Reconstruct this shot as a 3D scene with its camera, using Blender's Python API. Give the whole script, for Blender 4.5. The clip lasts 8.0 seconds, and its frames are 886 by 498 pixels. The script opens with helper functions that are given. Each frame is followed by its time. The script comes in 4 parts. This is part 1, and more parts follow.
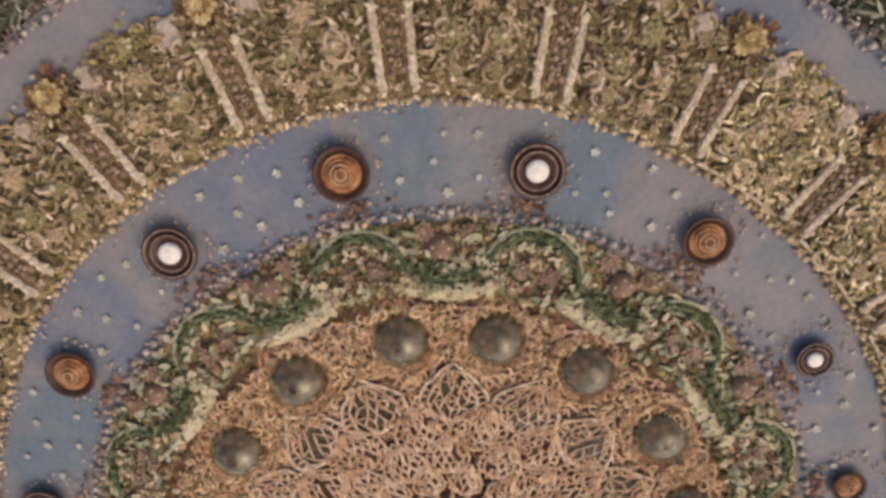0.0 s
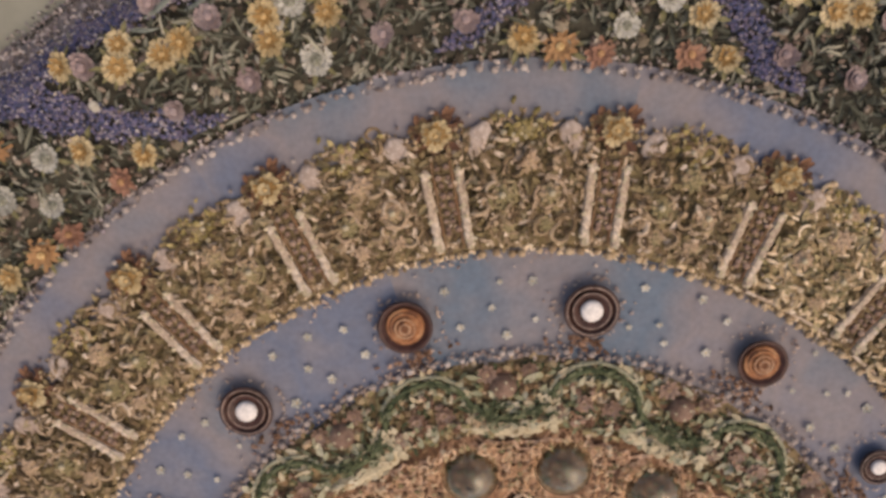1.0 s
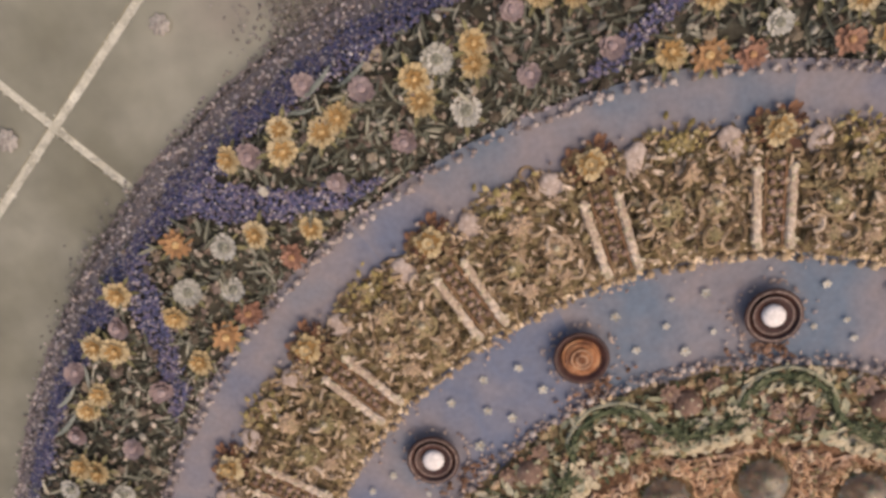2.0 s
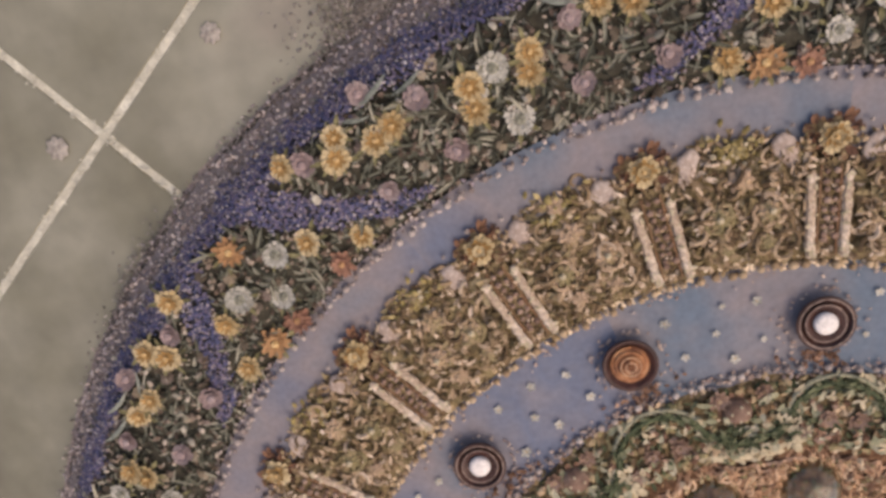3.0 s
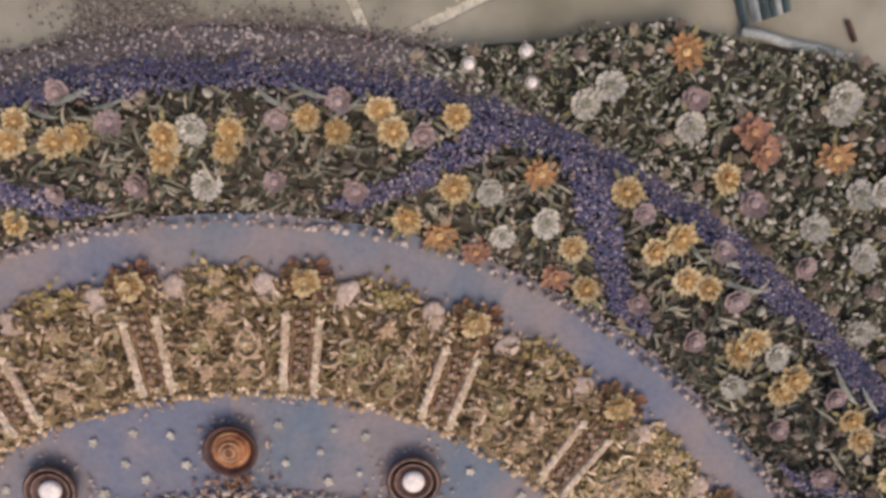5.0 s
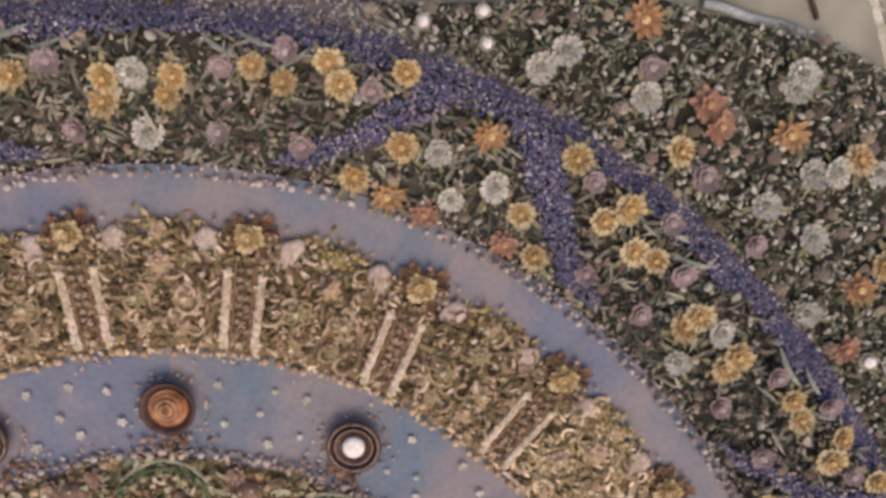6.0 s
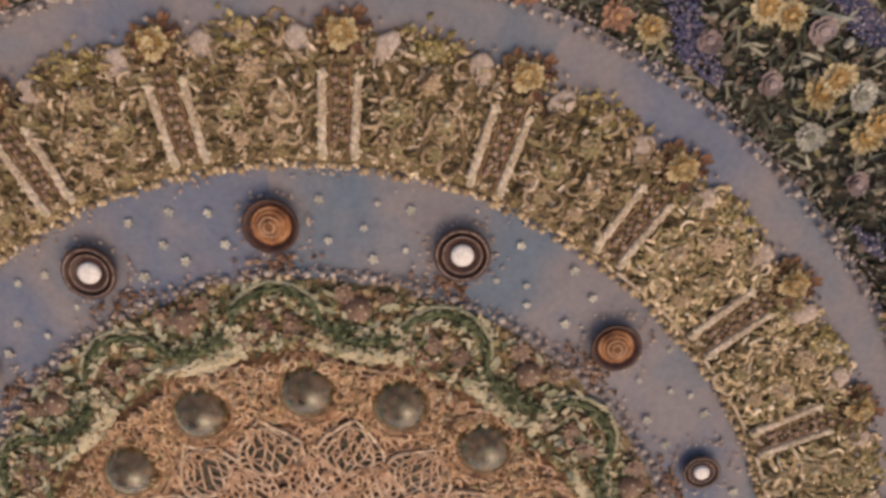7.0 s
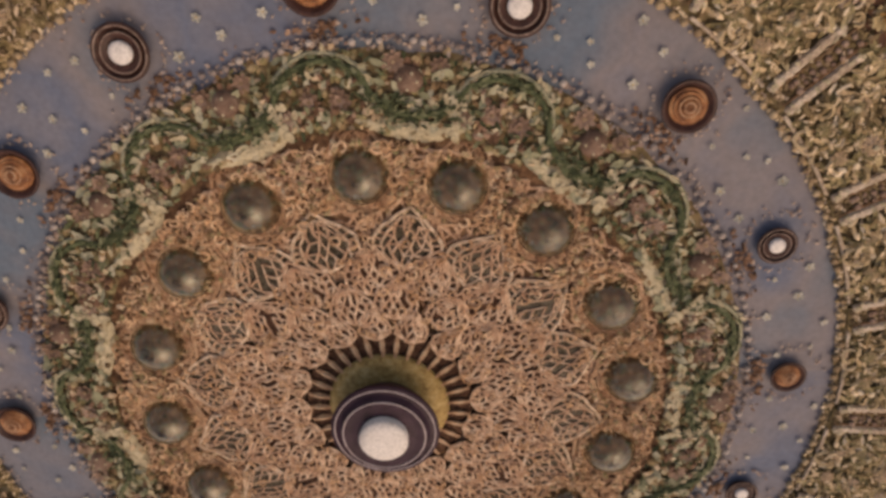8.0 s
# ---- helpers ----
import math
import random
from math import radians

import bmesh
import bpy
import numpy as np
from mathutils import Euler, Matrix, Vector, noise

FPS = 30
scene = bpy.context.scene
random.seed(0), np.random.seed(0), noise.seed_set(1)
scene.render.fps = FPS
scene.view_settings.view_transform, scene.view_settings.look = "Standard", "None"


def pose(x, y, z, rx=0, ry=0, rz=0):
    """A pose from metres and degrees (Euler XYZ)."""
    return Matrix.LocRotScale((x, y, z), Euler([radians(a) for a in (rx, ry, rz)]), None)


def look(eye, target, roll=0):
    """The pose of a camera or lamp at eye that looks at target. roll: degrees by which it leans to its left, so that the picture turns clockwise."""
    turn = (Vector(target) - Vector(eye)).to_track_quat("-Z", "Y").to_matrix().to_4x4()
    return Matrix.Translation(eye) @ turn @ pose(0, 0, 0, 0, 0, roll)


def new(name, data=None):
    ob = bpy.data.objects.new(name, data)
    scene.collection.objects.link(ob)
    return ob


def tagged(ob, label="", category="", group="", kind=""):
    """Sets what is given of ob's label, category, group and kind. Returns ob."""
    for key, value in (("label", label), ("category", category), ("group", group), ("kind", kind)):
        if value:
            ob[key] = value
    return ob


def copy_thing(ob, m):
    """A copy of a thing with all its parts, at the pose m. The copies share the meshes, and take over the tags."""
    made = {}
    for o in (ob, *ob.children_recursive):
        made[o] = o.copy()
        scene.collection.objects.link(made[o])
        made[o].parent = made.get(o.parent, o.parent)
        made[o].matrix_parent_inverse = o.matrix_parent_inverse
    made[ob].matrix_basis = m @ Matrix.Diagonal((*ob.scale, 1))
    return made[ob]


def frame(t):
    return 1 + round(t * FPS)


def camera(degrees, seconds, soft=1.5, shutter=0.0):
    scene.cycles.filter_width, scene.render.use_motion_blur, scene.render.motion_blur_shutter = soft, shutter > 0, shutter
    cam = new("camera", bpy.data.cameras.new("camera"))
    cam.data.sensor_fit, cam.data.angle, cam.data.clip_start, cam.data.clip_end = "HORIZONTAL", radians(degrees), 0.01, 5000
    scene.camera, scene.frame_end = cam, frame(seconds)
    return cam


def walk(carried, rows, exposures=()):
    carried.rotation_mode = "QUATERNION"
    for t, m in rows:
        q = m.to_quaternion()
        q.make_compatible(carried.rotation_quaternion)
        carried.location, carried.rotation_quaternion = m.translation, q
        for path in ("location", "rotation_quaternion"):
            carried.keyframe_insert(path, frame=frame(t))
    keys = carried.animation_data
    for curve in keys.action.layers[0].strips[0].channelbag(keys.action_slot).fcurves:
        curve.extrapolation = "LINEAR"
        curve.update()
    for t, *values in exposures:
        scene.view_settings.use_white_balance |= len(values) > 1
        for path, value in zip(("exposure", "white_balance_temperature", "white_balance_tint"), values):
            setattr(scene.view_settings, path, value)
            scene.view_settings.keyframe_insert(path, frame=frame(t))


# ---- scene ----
cam = camera(66.0, 8.0, soft=3.3)
PATH = [
    (0.0, -0.0482, 1.4618, 1.6871, -18.004, 0.075, 1.117),
    (0.2, -0.0660, 1.5933, 1.6680, -18.875, -0.535, 0.606),
    (0.5, -0.0899, 1.7162, 1.6535, -18.609, -0.944, -0.453),
    (0.7, -0.1041, 1.7342, 1.6664, -17.701, -0.313, -1.579),
    (1.0, -0.1421, 1.7419, 1.6901, -14.716, 0.412, -3.495),
    (1.2, -0.1888, 1.7572, 1.6889, -14.501, 0.480, -5.028),
    (1.5, -0.2621, 1.7957, 1.6848, -14.516, 1.699, -7.905),
    (1.8, -0.3108, 1.8359, 1.6814, -14.875, 3.191, -10.956),
    (2.0, -0.3603, 1.8523, 1.6806, -14.614, 3.819, -13.258),
    (2.2, -0.4189, 1.8570, 1.6880, -14.594, 3.805, -14.947),
    (3.3, -0.4527, 1.9156, 1.6746, -14.832, 4.928, -10.963),
    (3.5, -0.4008, 1.9249, 1.6698, -14.090, 4.150, -7.749),
    (3.7, -0.3451, 1.9399, 1.6698, -13.270, 3.802, -4.773),
    (4.0, -0.2727, 1.9683, 1.6701, -11.974, 1.826, -0.387),
    (4.5, -0.0864, 2.0063, 1.6759, -11.135, 0.840, 7.044),
    (5.0, 0.0558, 2.0410, 1.6757, -10.855, -0.092, 12.454),
    (5.2, 0.1015, 2.0564, 1.6767, -10.679, -0.141, 13.633),
    (6.3, 0.1607, 1.9386, 1.6539, -12.670, -0.764, 15.169),
    (6.5, 0.1334, 1.8806, 1.6573, -13.488, 0.130, 13.499),
    (6.7, 0.0973, 1.8043, 1.6546, -15.488, 0.698, 11.931),
    (7.0, 0.0637, 1.6719, 1.6497, -18.642, 1.148, 10.794),
    (7.5, 0.0543, 1.4666, 1.6579, -22.674, 1.350, 9.346),
    (7.8, 0.0468, 1.3647, 1.6718, -25.003, 1.777, 8.175),
    (8.0, 0.0394, 1.3018, 1.6831, -25.981, 1.826, 7.458),
]
walk(cam, [(t, pose(x, y, z, rx, ry, rz)) for t, x, y, z, rx, ry, rz in PATH],
     exposures=[(0.0, -0.11, 7650, 10), (1.0, -0.12, 7750, 13), (2.0, 0.03, 7600, 15), (3.5, 0.02, 7350, 16), (4.5, 0.10, 7300, 16), (5.0, 0.03, 7300, 16), (6.5, 0.05, 7550, 17), (7.0, -0.22, 8150, 15), (7.5, -0.27, 8400, 15), (8.0, -0.55, 8850, 17)])

# ---- light ----
world = bpy.data.worlds.new("world")
scene.world = world
world.use_nodes = True
wn = world.node_tree.nodes
sky = wn.new("ShaderNodeTexSky")
sky.sky_type = "NISHITA"
sky.sun_disc = False
sky.sun_elevation = radians(58)
sky.sun_rotation = radians(140)
sky.air_density, sky.dust_density = 1.0, 4.0
world.node_tree.links.new(sky.outputs["Color"], wn["Background"].inputs["Color"])
wn["Background"].inputs["Strength"].default_value = 0.21
sun_data = bpy.data.lights.new("sun", "SUN")
sun_data.energy, sun_data.angle, sun_data.color = 0.88, radians(62), (1.0, 0.84, 0.66)
sun = new("sun", sun_data)
sun.matrix_world = look((2.6, -3.1, 6.5), (0, 0, 0))
scene.view_settings.exposure = 0.0


# ---- materials ----
def material(name, cols, rough=0.8, scale=30.0, src="noise", metal=0.0, bump=0.15, fine=140.0, mixed=0.3, spec=0.3, world=False, vary=0.2):
    m = bpy.data.materials.new(name)
    m.use_nodes = True
    nt, li = m.node_tree.nodes, m.node_tree.links
    bsdf = nt["Principled BSDF"]
    co = nt.new("ShaderNodeTexCoord")
    big = nt.new("ShaderNodeTexNoise")
    big.inputs["Scale"].default_value, big.inputs["Detail"].default_value = scale, 4.0
    small = nt.new("ShaderNodeTexNoise")
    small.inputs["Scale"].default_value, small.inputs["Detail"].default_value = fine, 3.0
    where = nt.new("ShaderNodeNewGeometry").outputs["Position"] if world else co.outputs["Object"]
    li.new(where, big.inputs["Vector"])
    li.new(where, small.inputs["Vector"])
    spread = nt.new("ShaderNodeMapRange")
    spread.inputs["From Min"].default_value, spread.inputs["From Max"].default_value = 0.3, 0.7
    li.new(big.outputs["Fac"], spread.inputs["Value"])
    fac = spread.outputs["Result"]
    if src != "noise":
        pick = nt.new("ShaderNodeNewGeometry" if src == "island" else "ShaderNodeObjectInfo")
        mix = nt.new("ShaderNodeMix")
        mix.inputs["Factor"].default_value = mixed
        li.new(pick.outputs["Random Per Island" if src == "island" else "Random"], mix.inputs["A"])
        li.new(fac, mix.inputs["B"])
        fac = mix.outputs["Result"]
    ramp = nt.new("ShaderNodeValToRGB")
    while len(ramp.color_ramp.elements) < len(cols):
        ramp.color_ramp.elements.new(0.5)
    for i, (e, c) in enumerate(zip(ramp.color_ramp.elements, cols)):
        e.position, e.color = i / max(1, len(cols) - 1), (*c, 1)
    li.new(fac, ramp.inputs["Fac"])
    value = nt.new("ShaderNodeMapRange")
    value.inputs["From Min"].default_value, value.inputs["From Max"].default_value = 0.3, 0.7
    value.inputs["To Min"].default_value, value.inputs["To Max"].default_value = 1 - vary, 1 + vary
    li.new(small.outputs["Fac"], value.inputs["Value"])
    hsv = nt.new("ShaderNodeHueSaturation")
    li.new(value.outputs["Result"], hsv.inputs["Value"])
    li.new(ramp.outputs["Color"], hsv.inputs["Color"])
    li.new(hsv.outputs["Color"], bsdf.inputs["Base Color"])
    bsdf.inputs["Roughness"].default_value, bsdf.inputs["Metallic"].default_value = rough, metal
    bsdf.inputs["Specular IOR Level"].default_value = spec
    if bump:
        b = nt.new("ShaderNodeBump")
        b.inputs["Strength"].default_value, b.inputs["Distance"].default_value = bump, 0.01
        li.new(small.outputs["Fac"], b.inputs["Height"])
        li.new(b.outputs["Normal"], bsdf.inputs["Normal"])
    return m


M_TILE = material("stone_tile", [(0.105, 0.096, 0.064), (0.165, 0.158, 0.118), (0.245, 0.236, 0.188), (0.215, 0.188, 0.158)], 0.6, 1.7, "object", mixed=0.85, bump=0.05, fine=11, world=True, vary=0.12)
M_GROUT = material("white_grout", [(0.40, 0.38, 0.31), (0.62, 0.60, 0.51)], 0.9, 25, bump=0.3)
M_BOARD = material("soil", [(0.026, 0.024, 0.017), (0.066, 0.06, 0.045)], 0.95, 30)
M_CLOTH = material("grey_blue_cloth", [(0.088, 0.124, 0.180), (0.160, 0.157, 0.182), (0.108, 0.140, 0.184), (0.200, 0.177, 0.185), (0.120, 0.138, 0.192), (0.212, 0.186, 0.192)], 0.85, 2.4, "object", mixed=0.55, bump=0.08, fine=70, vary=0.09)
M_PEARL = material("cream_bead", [(0.13, 0.10, 0.092), (0.23, 0.185, 0.168), (0.35, 0.295, 0.265), (0.48, 0.425, 0.385)], 0.7, 20, "object", bump=0.0, spec=0.15)
M_PEARL2 = material("brown_bead", [(0.15, 0.095, 0.055), (0.31, 0.215, 0.125), (0.50, 0.38, 0.25)], 0.6, 20, "object", bump=0.0)
M_CLAY = material("dark_clay", [(0.03, 0.014, 0.012), (0.075, 0.033, 0.026)], 0.5, 40, bump=0.15)
M_RIM = material("worn_rim", [(0.12, 0.075, 0.06), (0.32, 0.23, 0.19)], 0.55, 90)
M_WAX = material("white_wax", [(0.60, 0.55, 0.52), (0.70, 0.65, 0.62)], 0.6, 15, bump=0.03)
M_COPPER = material("orange_coil", [(0.13, 0.05, 0.025), (0.30, 0.125, 0.052), (0.46, 0.25, 0.13)], 0.5, 30, bump=0.25)
M_BRASS = material("brass", [(0.22, 0.132, 0.042), (0.36, 0.235, 0.085), (0.46, 0.33, 0.15)], 0.6, 60, metal=0.05, bump=0.4)
M_DARK = material("dark_lacquer", [(0.022, 0.009, 0.016), (0.05, 0.024, 0.038)], 0.5, 30, bump=0.05, spec=0.2)
M_RIMGLINT = material("pale_rim", [(0.35, 0.28, 0.28), (0.5, 0.42, 0.42)], 0.5, 30, bump=0.0)
M_YEL = material("yellow_petal", [(0.30, 0.21, 0.10), (0.40, 0.305, 0.165), (0.50, 0.415, 0.265)], 0.75, 60, "object", mixed=0.4, vary=0.3)
M_YELC = material("pale_heart", [(0.34, 0.19, 0.06), (0.60, 0.45, 0.24)], 0.8, 120)
M_WHT = material("white_petal", [(0.25, 0.24, 0.205), (0.36, 0.345, 0.30), (0.46, 0.44, 0.39)], 0.75, 60, "object", mixed=0.4, vary=0.3)
M_WHTC = material("grey_green_heart", [(0.12, 0.12, 0.088), (0.20, 0.195, 0.15), (0.31, 0.295, 0.245)], 0.85, 110, bump=0.5)
M_PINK = material("dusty_pink_petal", [(0.235, 0.165, 0.158), (0.285, 0.215, 0.21), (0.33, 0.27, 0.265)], 0.8, 60, "object", mixed=0.4)
M_ORG = material("orange_petal", [(0.29, 0.15, 0.07), (0.40, 0.24, 0.12)], 0.75, 60, "object", mixed=0.4)
M_RED = material("brick_red_petal", [(0.24, 0.115, 0.08), (0.33, 0.19, 0.13)], 0.75, 60, "object", mixed=0.4)
M_LEAF = material("bed_leaf", [(0.018, 0.018, 0.013), (0.042, 0.043, 0.032), (0.075, 0.078, 0.058), (0.125, 0.130, 0.100), (0.205, 0.203, 0.162), (0.38, 0.355, 0.29)], 0.75, 25, "island", mixed=0.15)
M_STEM = material("bed_chip", [(0.03, 0.021, 0.015), (0.08, 0.055, 0.04), (0.17, 0.124, 0.094), (0.31, 0.25, 0.195), (0.50, 0.44, 0.365)], 0.8, 25, "island", mixed=0.1)
M_VIO = material("violet_petal_chip", [(0.026, 0.024, 0.034), (0.050, 0.056, 0.104), (0.072, 0.082, 0.160), (0.098, 0.090, 0.170), (0.132, 0.108, 0.155), (0.24, 0.20, 0.215), (0.54, 0.50, 0.49)], 0.85, 5.0, "island", mixed=0.16)
M_EDGE = material("mauve_grit", [(0.062, 0.050, 0.046), (0.16, 0.128, 0.118), (0.29, 0.23, 0.215), (0.54, 0.465, 0.42), (0.185, 0.155, 0.21)], 0.9, 18, "island", mixed=0.1)
M_SPILL = material("mauve_grey_grit", [(0.085, 0.074, 0.066), (0.15, 0.132, 0.118), (0.21, 0.188, 0.172), (0.36, 0.32, 0.295)], 0.9, 18, "island", mixed=0.15)
M_ARCH = material("olive_moss", [(0.10, 0.072, 0.035), (0.20, 0.148, 0.076), (0.30, 0.225, 0.13)], 0.9, 45, bump=0.6)
M_ARCHCHIP = material("arch_petal_chip", [(0.055, 0.034, 0.019), (0.14, 0.092, 0.050), (0.25, 0.174, 0.101), (0.36, 0.26, 0.168), (0.49, 0.375, 0.27), (0.66, 0.545, 0.44)], 0.85, 25, "island", mixed=0.15)
M_ARCHLEAF = material("arch_leaf", [(0.050, 0.036, 0.018), (0.125, 0.092, 0.044), (0.22, 0.168, 0.084), (0.38, 0.30, 0.185)], 0.8, 25, "island", mixed=0.2)
M_BAR = material("cream_bar", [(0.36, 0.265, 0.195), (0.47, 0.365, 0.275), (0.58, 0.48, 0.385)], 0.85, 45, bump=0.6, vary=0.28)
M_CHAIN = material("rust_chain", [(0.13, 0.078, 0.055), (0.25, 0.16, 0.118), (0.37, 0.265, 0.205)], 0.75, 30, "object")
M_WING = material("rust_leaf", [(0.05, 0.027, 0.02), (0.115, 0.054, 0.033), (0.20, 0.10, 0.055), (0.14, 0.105, 0.05), (0.31, 0.20, 0.125)], 0.8, 30, "island", mixed=0.15)
M_NET = material("peach_net", [(0.37, 0.21, 0.13), (0.53, 0.345, 0.235), (0.70, 0.53, 0.395)], 0.85, 40, "noise", bump=0.4, vary=0.3)
M_NET2 = material("orange_net", [(0.25, 0.13, 0.075), (0.39, 0.235, 0.145), (0.54, 0.385, 0.26)], 0.85, 40, "noise", bump=0.4, vary=0.3)
M_HEART = material("brown_felt", [(0.055, 0.027, 0.016), (0.13, 0.068, 0.038), (0.25, 0.145, 0.085)], 0.95, 45, bump=0.5)
M_PETALIN = material("grey_green_felt_petal", [(0.020, 0.015, 0.010), (0.055, 0.043, 0.028), (0.115, 0.095, 0.07), (0.19, 0.16, 0.135)], 0.95, 60, "object", mixed=0.75, bump=0.6)
M_PETALRUST = material("rust_felt_petal", [(0.026, 0.012, 0.008), (0.065, 0.030, 0.018), (0.15, 0.078, 0.05)], 0.95, 60, "object", mixed=0.75, bump=0.6)
# The last, mauve stop puts the dome's purplish reflection into the leaf colours.
M_GLASS = material("posy_leaf", [(0.014, 0.017, 0.009), (0.038, 0.048, 0.022), (0.080, 0.092, 0.045), (0.11, 0.09, 0.055), (0.20, 0.18, 0.15), (0.085, 0.075, 0.095)], 0.7, 30, "island", mixed=0.2)
M_SHELL = material("clear_glass", [(0.80, 0.86, 0.80), (0.88, 0.90, 0.86)], 0.1, 30, bump=0.02, spec=0.5, vary=0.03)
M_SHELL.node_tree.nodes["Principled BSDF"].inputs["Transmission Weight"].default_value = 1.0
M_SHELL.node_tree.nodes["Principled BSDF"].inputs["IOR"].default_value = 1.4
M_MOSS = material("moss_band", [(0.11, 0.078, 0.040), (0.20, 0.145, 0.075), (0.30, 0.215, 0.125)], 0.95, 40, bump=0.6)
M_MOSSCHIP = material("moss_petal_chip", [(0.06, 0.038, 0.019), (0.165, 0.10, 0.052), (0.26, 0.165, 0.088), (0.225, 0.195, 0.095), (0.41, 0.29, 0.18), (0.58, 0.455, 0.325)], 0.85, 25, "island", mixed=0.12)
M_GREEN = material("green_leaf", [(0.022, 0.028, 0.012), (0.052, 0.066, 0.030), (0.11, 0.125, 0.062), (0.24, 0.235, 0.145)], 0.75, 25, "island", mixed=0.15)
M_CREAM = material("cream_petal", [(0.32, 0.265, 0.165), (0.44, 0.37, 0.25), (0.54, 0.47, 0.345)], 0.85, 30, "island", mixed=0.55, bump=0.3)
M_OCHRE = material("ochre_bud", [(0.10, 0.075, 0.025), (0.20, 0.155, 0.055), (0.31, 0.24, 0.10), (0.42, 0.34, 0.17)], 0.8, 30, "island", mixed=0.15)
M_SHOULDER = material("pinkish_grey_petal", [(0.28, 0.205, 0.165), (0.38, 0.295, 0.245), (0.47, 0.385, 0.33)], 0.85, 60, "object", mixed=0.7, bump=0.3)
M_LACE = material("pale_lace", [(0.42, 0.285, 0.19), (0.58, 0.43, 0.31), (0.72, 0.58, 0.45)], 0.85, 40, "noise", bump=0.4, vary=0.3)
M_HEAPLEAF = material("heap_leaf", [(0.03, 0.031, 0.020), (0.075, 0.080, 0.050), (0.135, 0.144, 0.092), (0.225, 0.232, 0.158), (0.38, 0.37, 0.285)], 0.75, 25, "island", mixed=0.15)
M_YELD = material("ochre_petal", [(0.24, 0.135, 0.045), (0.36, 0.225, 0.09)], 0.75, 60, "object", mixed=0.4)
M_LOOSE = material("loose_petal", [(0.20, 0.135, 0.112), (0.30, 0.215, 0.18), (0.44, 0.345, 0.285), (0.21, 0.19, 0.205)], 0.85, 25, "island", mixed=0.15)
M_SMUDGE = material("floor_fluff", [(0.20, 0.175, 0.155), (0.34, 0.31, 0.275)], 0.95, 60)
M_ROS = material("olive_rosette", [(0.13, 0.115, 0.05), (0.25, 0.20, 0.105), (0.37, 0.26, 0.17), (0.48, 0.35, 0.25)], 0.8, 50, "object", mixed=0.5, bump=0.4)
M_BLADE = material("pale_blade", [(0.045, 0.046, 0.032), (0.11, 0.11, 0.08), (0.21, 0.205, 0.155), (0.38, 0.355, 0.28)], 0.75, 25, "island", mixed=0.15)
M_FILL = material("filler_blossom", [(0.06, 0.046, 0.032), (0.11, 0.088, 0.064), (0.16, 0.12, 0.105), (0.22, 0.175, 0.12), (0.33, 0.285, 0.225)], 0.8, 25, "island", mixed=0.1)
M_EDGEBASE = material("mauve_grit_bed", [(0.16, 0.126, 0.114), (0.245, 0.20, 0.182), (0.21, 0.17, 0.185)], 0.95, 60, bump=0.6)
M_TANCHIP = material("tan_petal_chip", [(0.12, 0.082, 0.042), (0.28, 0.20, 0.105), (0.44, 0.325, 0.19), (0.60, 0.455, 0.295), (0.72, 0.57, 0.40), (0.82, 0.70, 0.54)], 0.85, 25, "island", mixed=0.12)
M_TANLEAF = material("tan_leaf", [(0.12, 0.096, 0.046), (0.22, 0.178, 0.088), (0.36, 0.288, 0.155), (0.50, 0.395, 0.245)], 0.8, 25, "island", mixed=0.2)
M_KNOB = material("pinkish_brown_glaze", [(0.085, 0.048, 0.032), (0.17, 0.10, 0.07), (0.26, 0.175, 0.13)], 0.6, 30, bump=0.3)
M_SAGE = material("pale_sage_trim", [(0.13, 0.135, 0.078), (0.25, 0.245, 0.155), (0.37, 0.345, 0.245), (0.50, 0.45, 0.345)], 0.85, 25, "island", mixed=0.35, bump=0.4)
M_RUSTCHIP = material("rust_petal_chip", [(0.055, 0.028, 0.016), (0.135, 0.070, 0.042), (0.23, 0.13, 0.085), (0.36, 0.24, 0.175)], 0.85, 25, "island", mixed=0.15)
M_NETG = material("peach_knots", [(0.29, 0.16, 0.098), (0.47, 0.295, 0.195), (0.66, 0.48, 0.35)], 0.85, 30, "island", mixed=0.4)
M_BUD = material("pale_bud", [(0.16, 0.145, 0.11), (0.28, 0.255, 0.205), (0.42, 0.385, 0.32)], 0.85, 30, "island", mixed=0.2)
M_RIBBON = material("pale_teal_leaf", [(0.10, 0.115, 0.095), (0.19, 0.205, 0.175), (0.27, 0.275, 0.235)], 0.7, 40, "object", mixed=0.6)
M_SEPAL = material("yellow_green_sepal", [(0.06, 0.055, 0.025), (0.16, 0.145, 0.07), (0.29, 0.26, 0.14)], 0.75, 30, "object", mixed=0.6)
M_HEAPCHIP = material("heap_chip", [(0.042, 0.039, 0.026), (0.10, 0.092, 0.066), (0.19, 0.175, 0.135), (0.33, 0.31, 0.255), (0.52, 0.49, 0.43)], 0.8, 25, "island", mixed=0.1)
M_TEAL = material("dark_teal_cloth", [(0.03, 0.045, 0.048), (0.07, 0.10, 0.105)], 0.85, 20)
M_PALE = material("pale_stripe_cloth", [(0.19, 0.215, 0.215), (0.31, 0.335, 0.325)], 0.85, 20)


# ---- builders ----
rng = np.random.default_rng(7)


def obj(name, verts, faces, mat, parent=None, label="", smooth=False):
    me = bpy.data.meshes.new(name)
    me.from_pydata([tuple(v) for v in verts], [], faces)
    me.materials.append(mat)
    if smooth:
        me.polygons.foreach_set("use_smooth", [True] * len(me.polygons))
    me.update()
    ob = new(name, me)
    ob.parent = parent
    if label:
        ob["label"] = label
    return ob


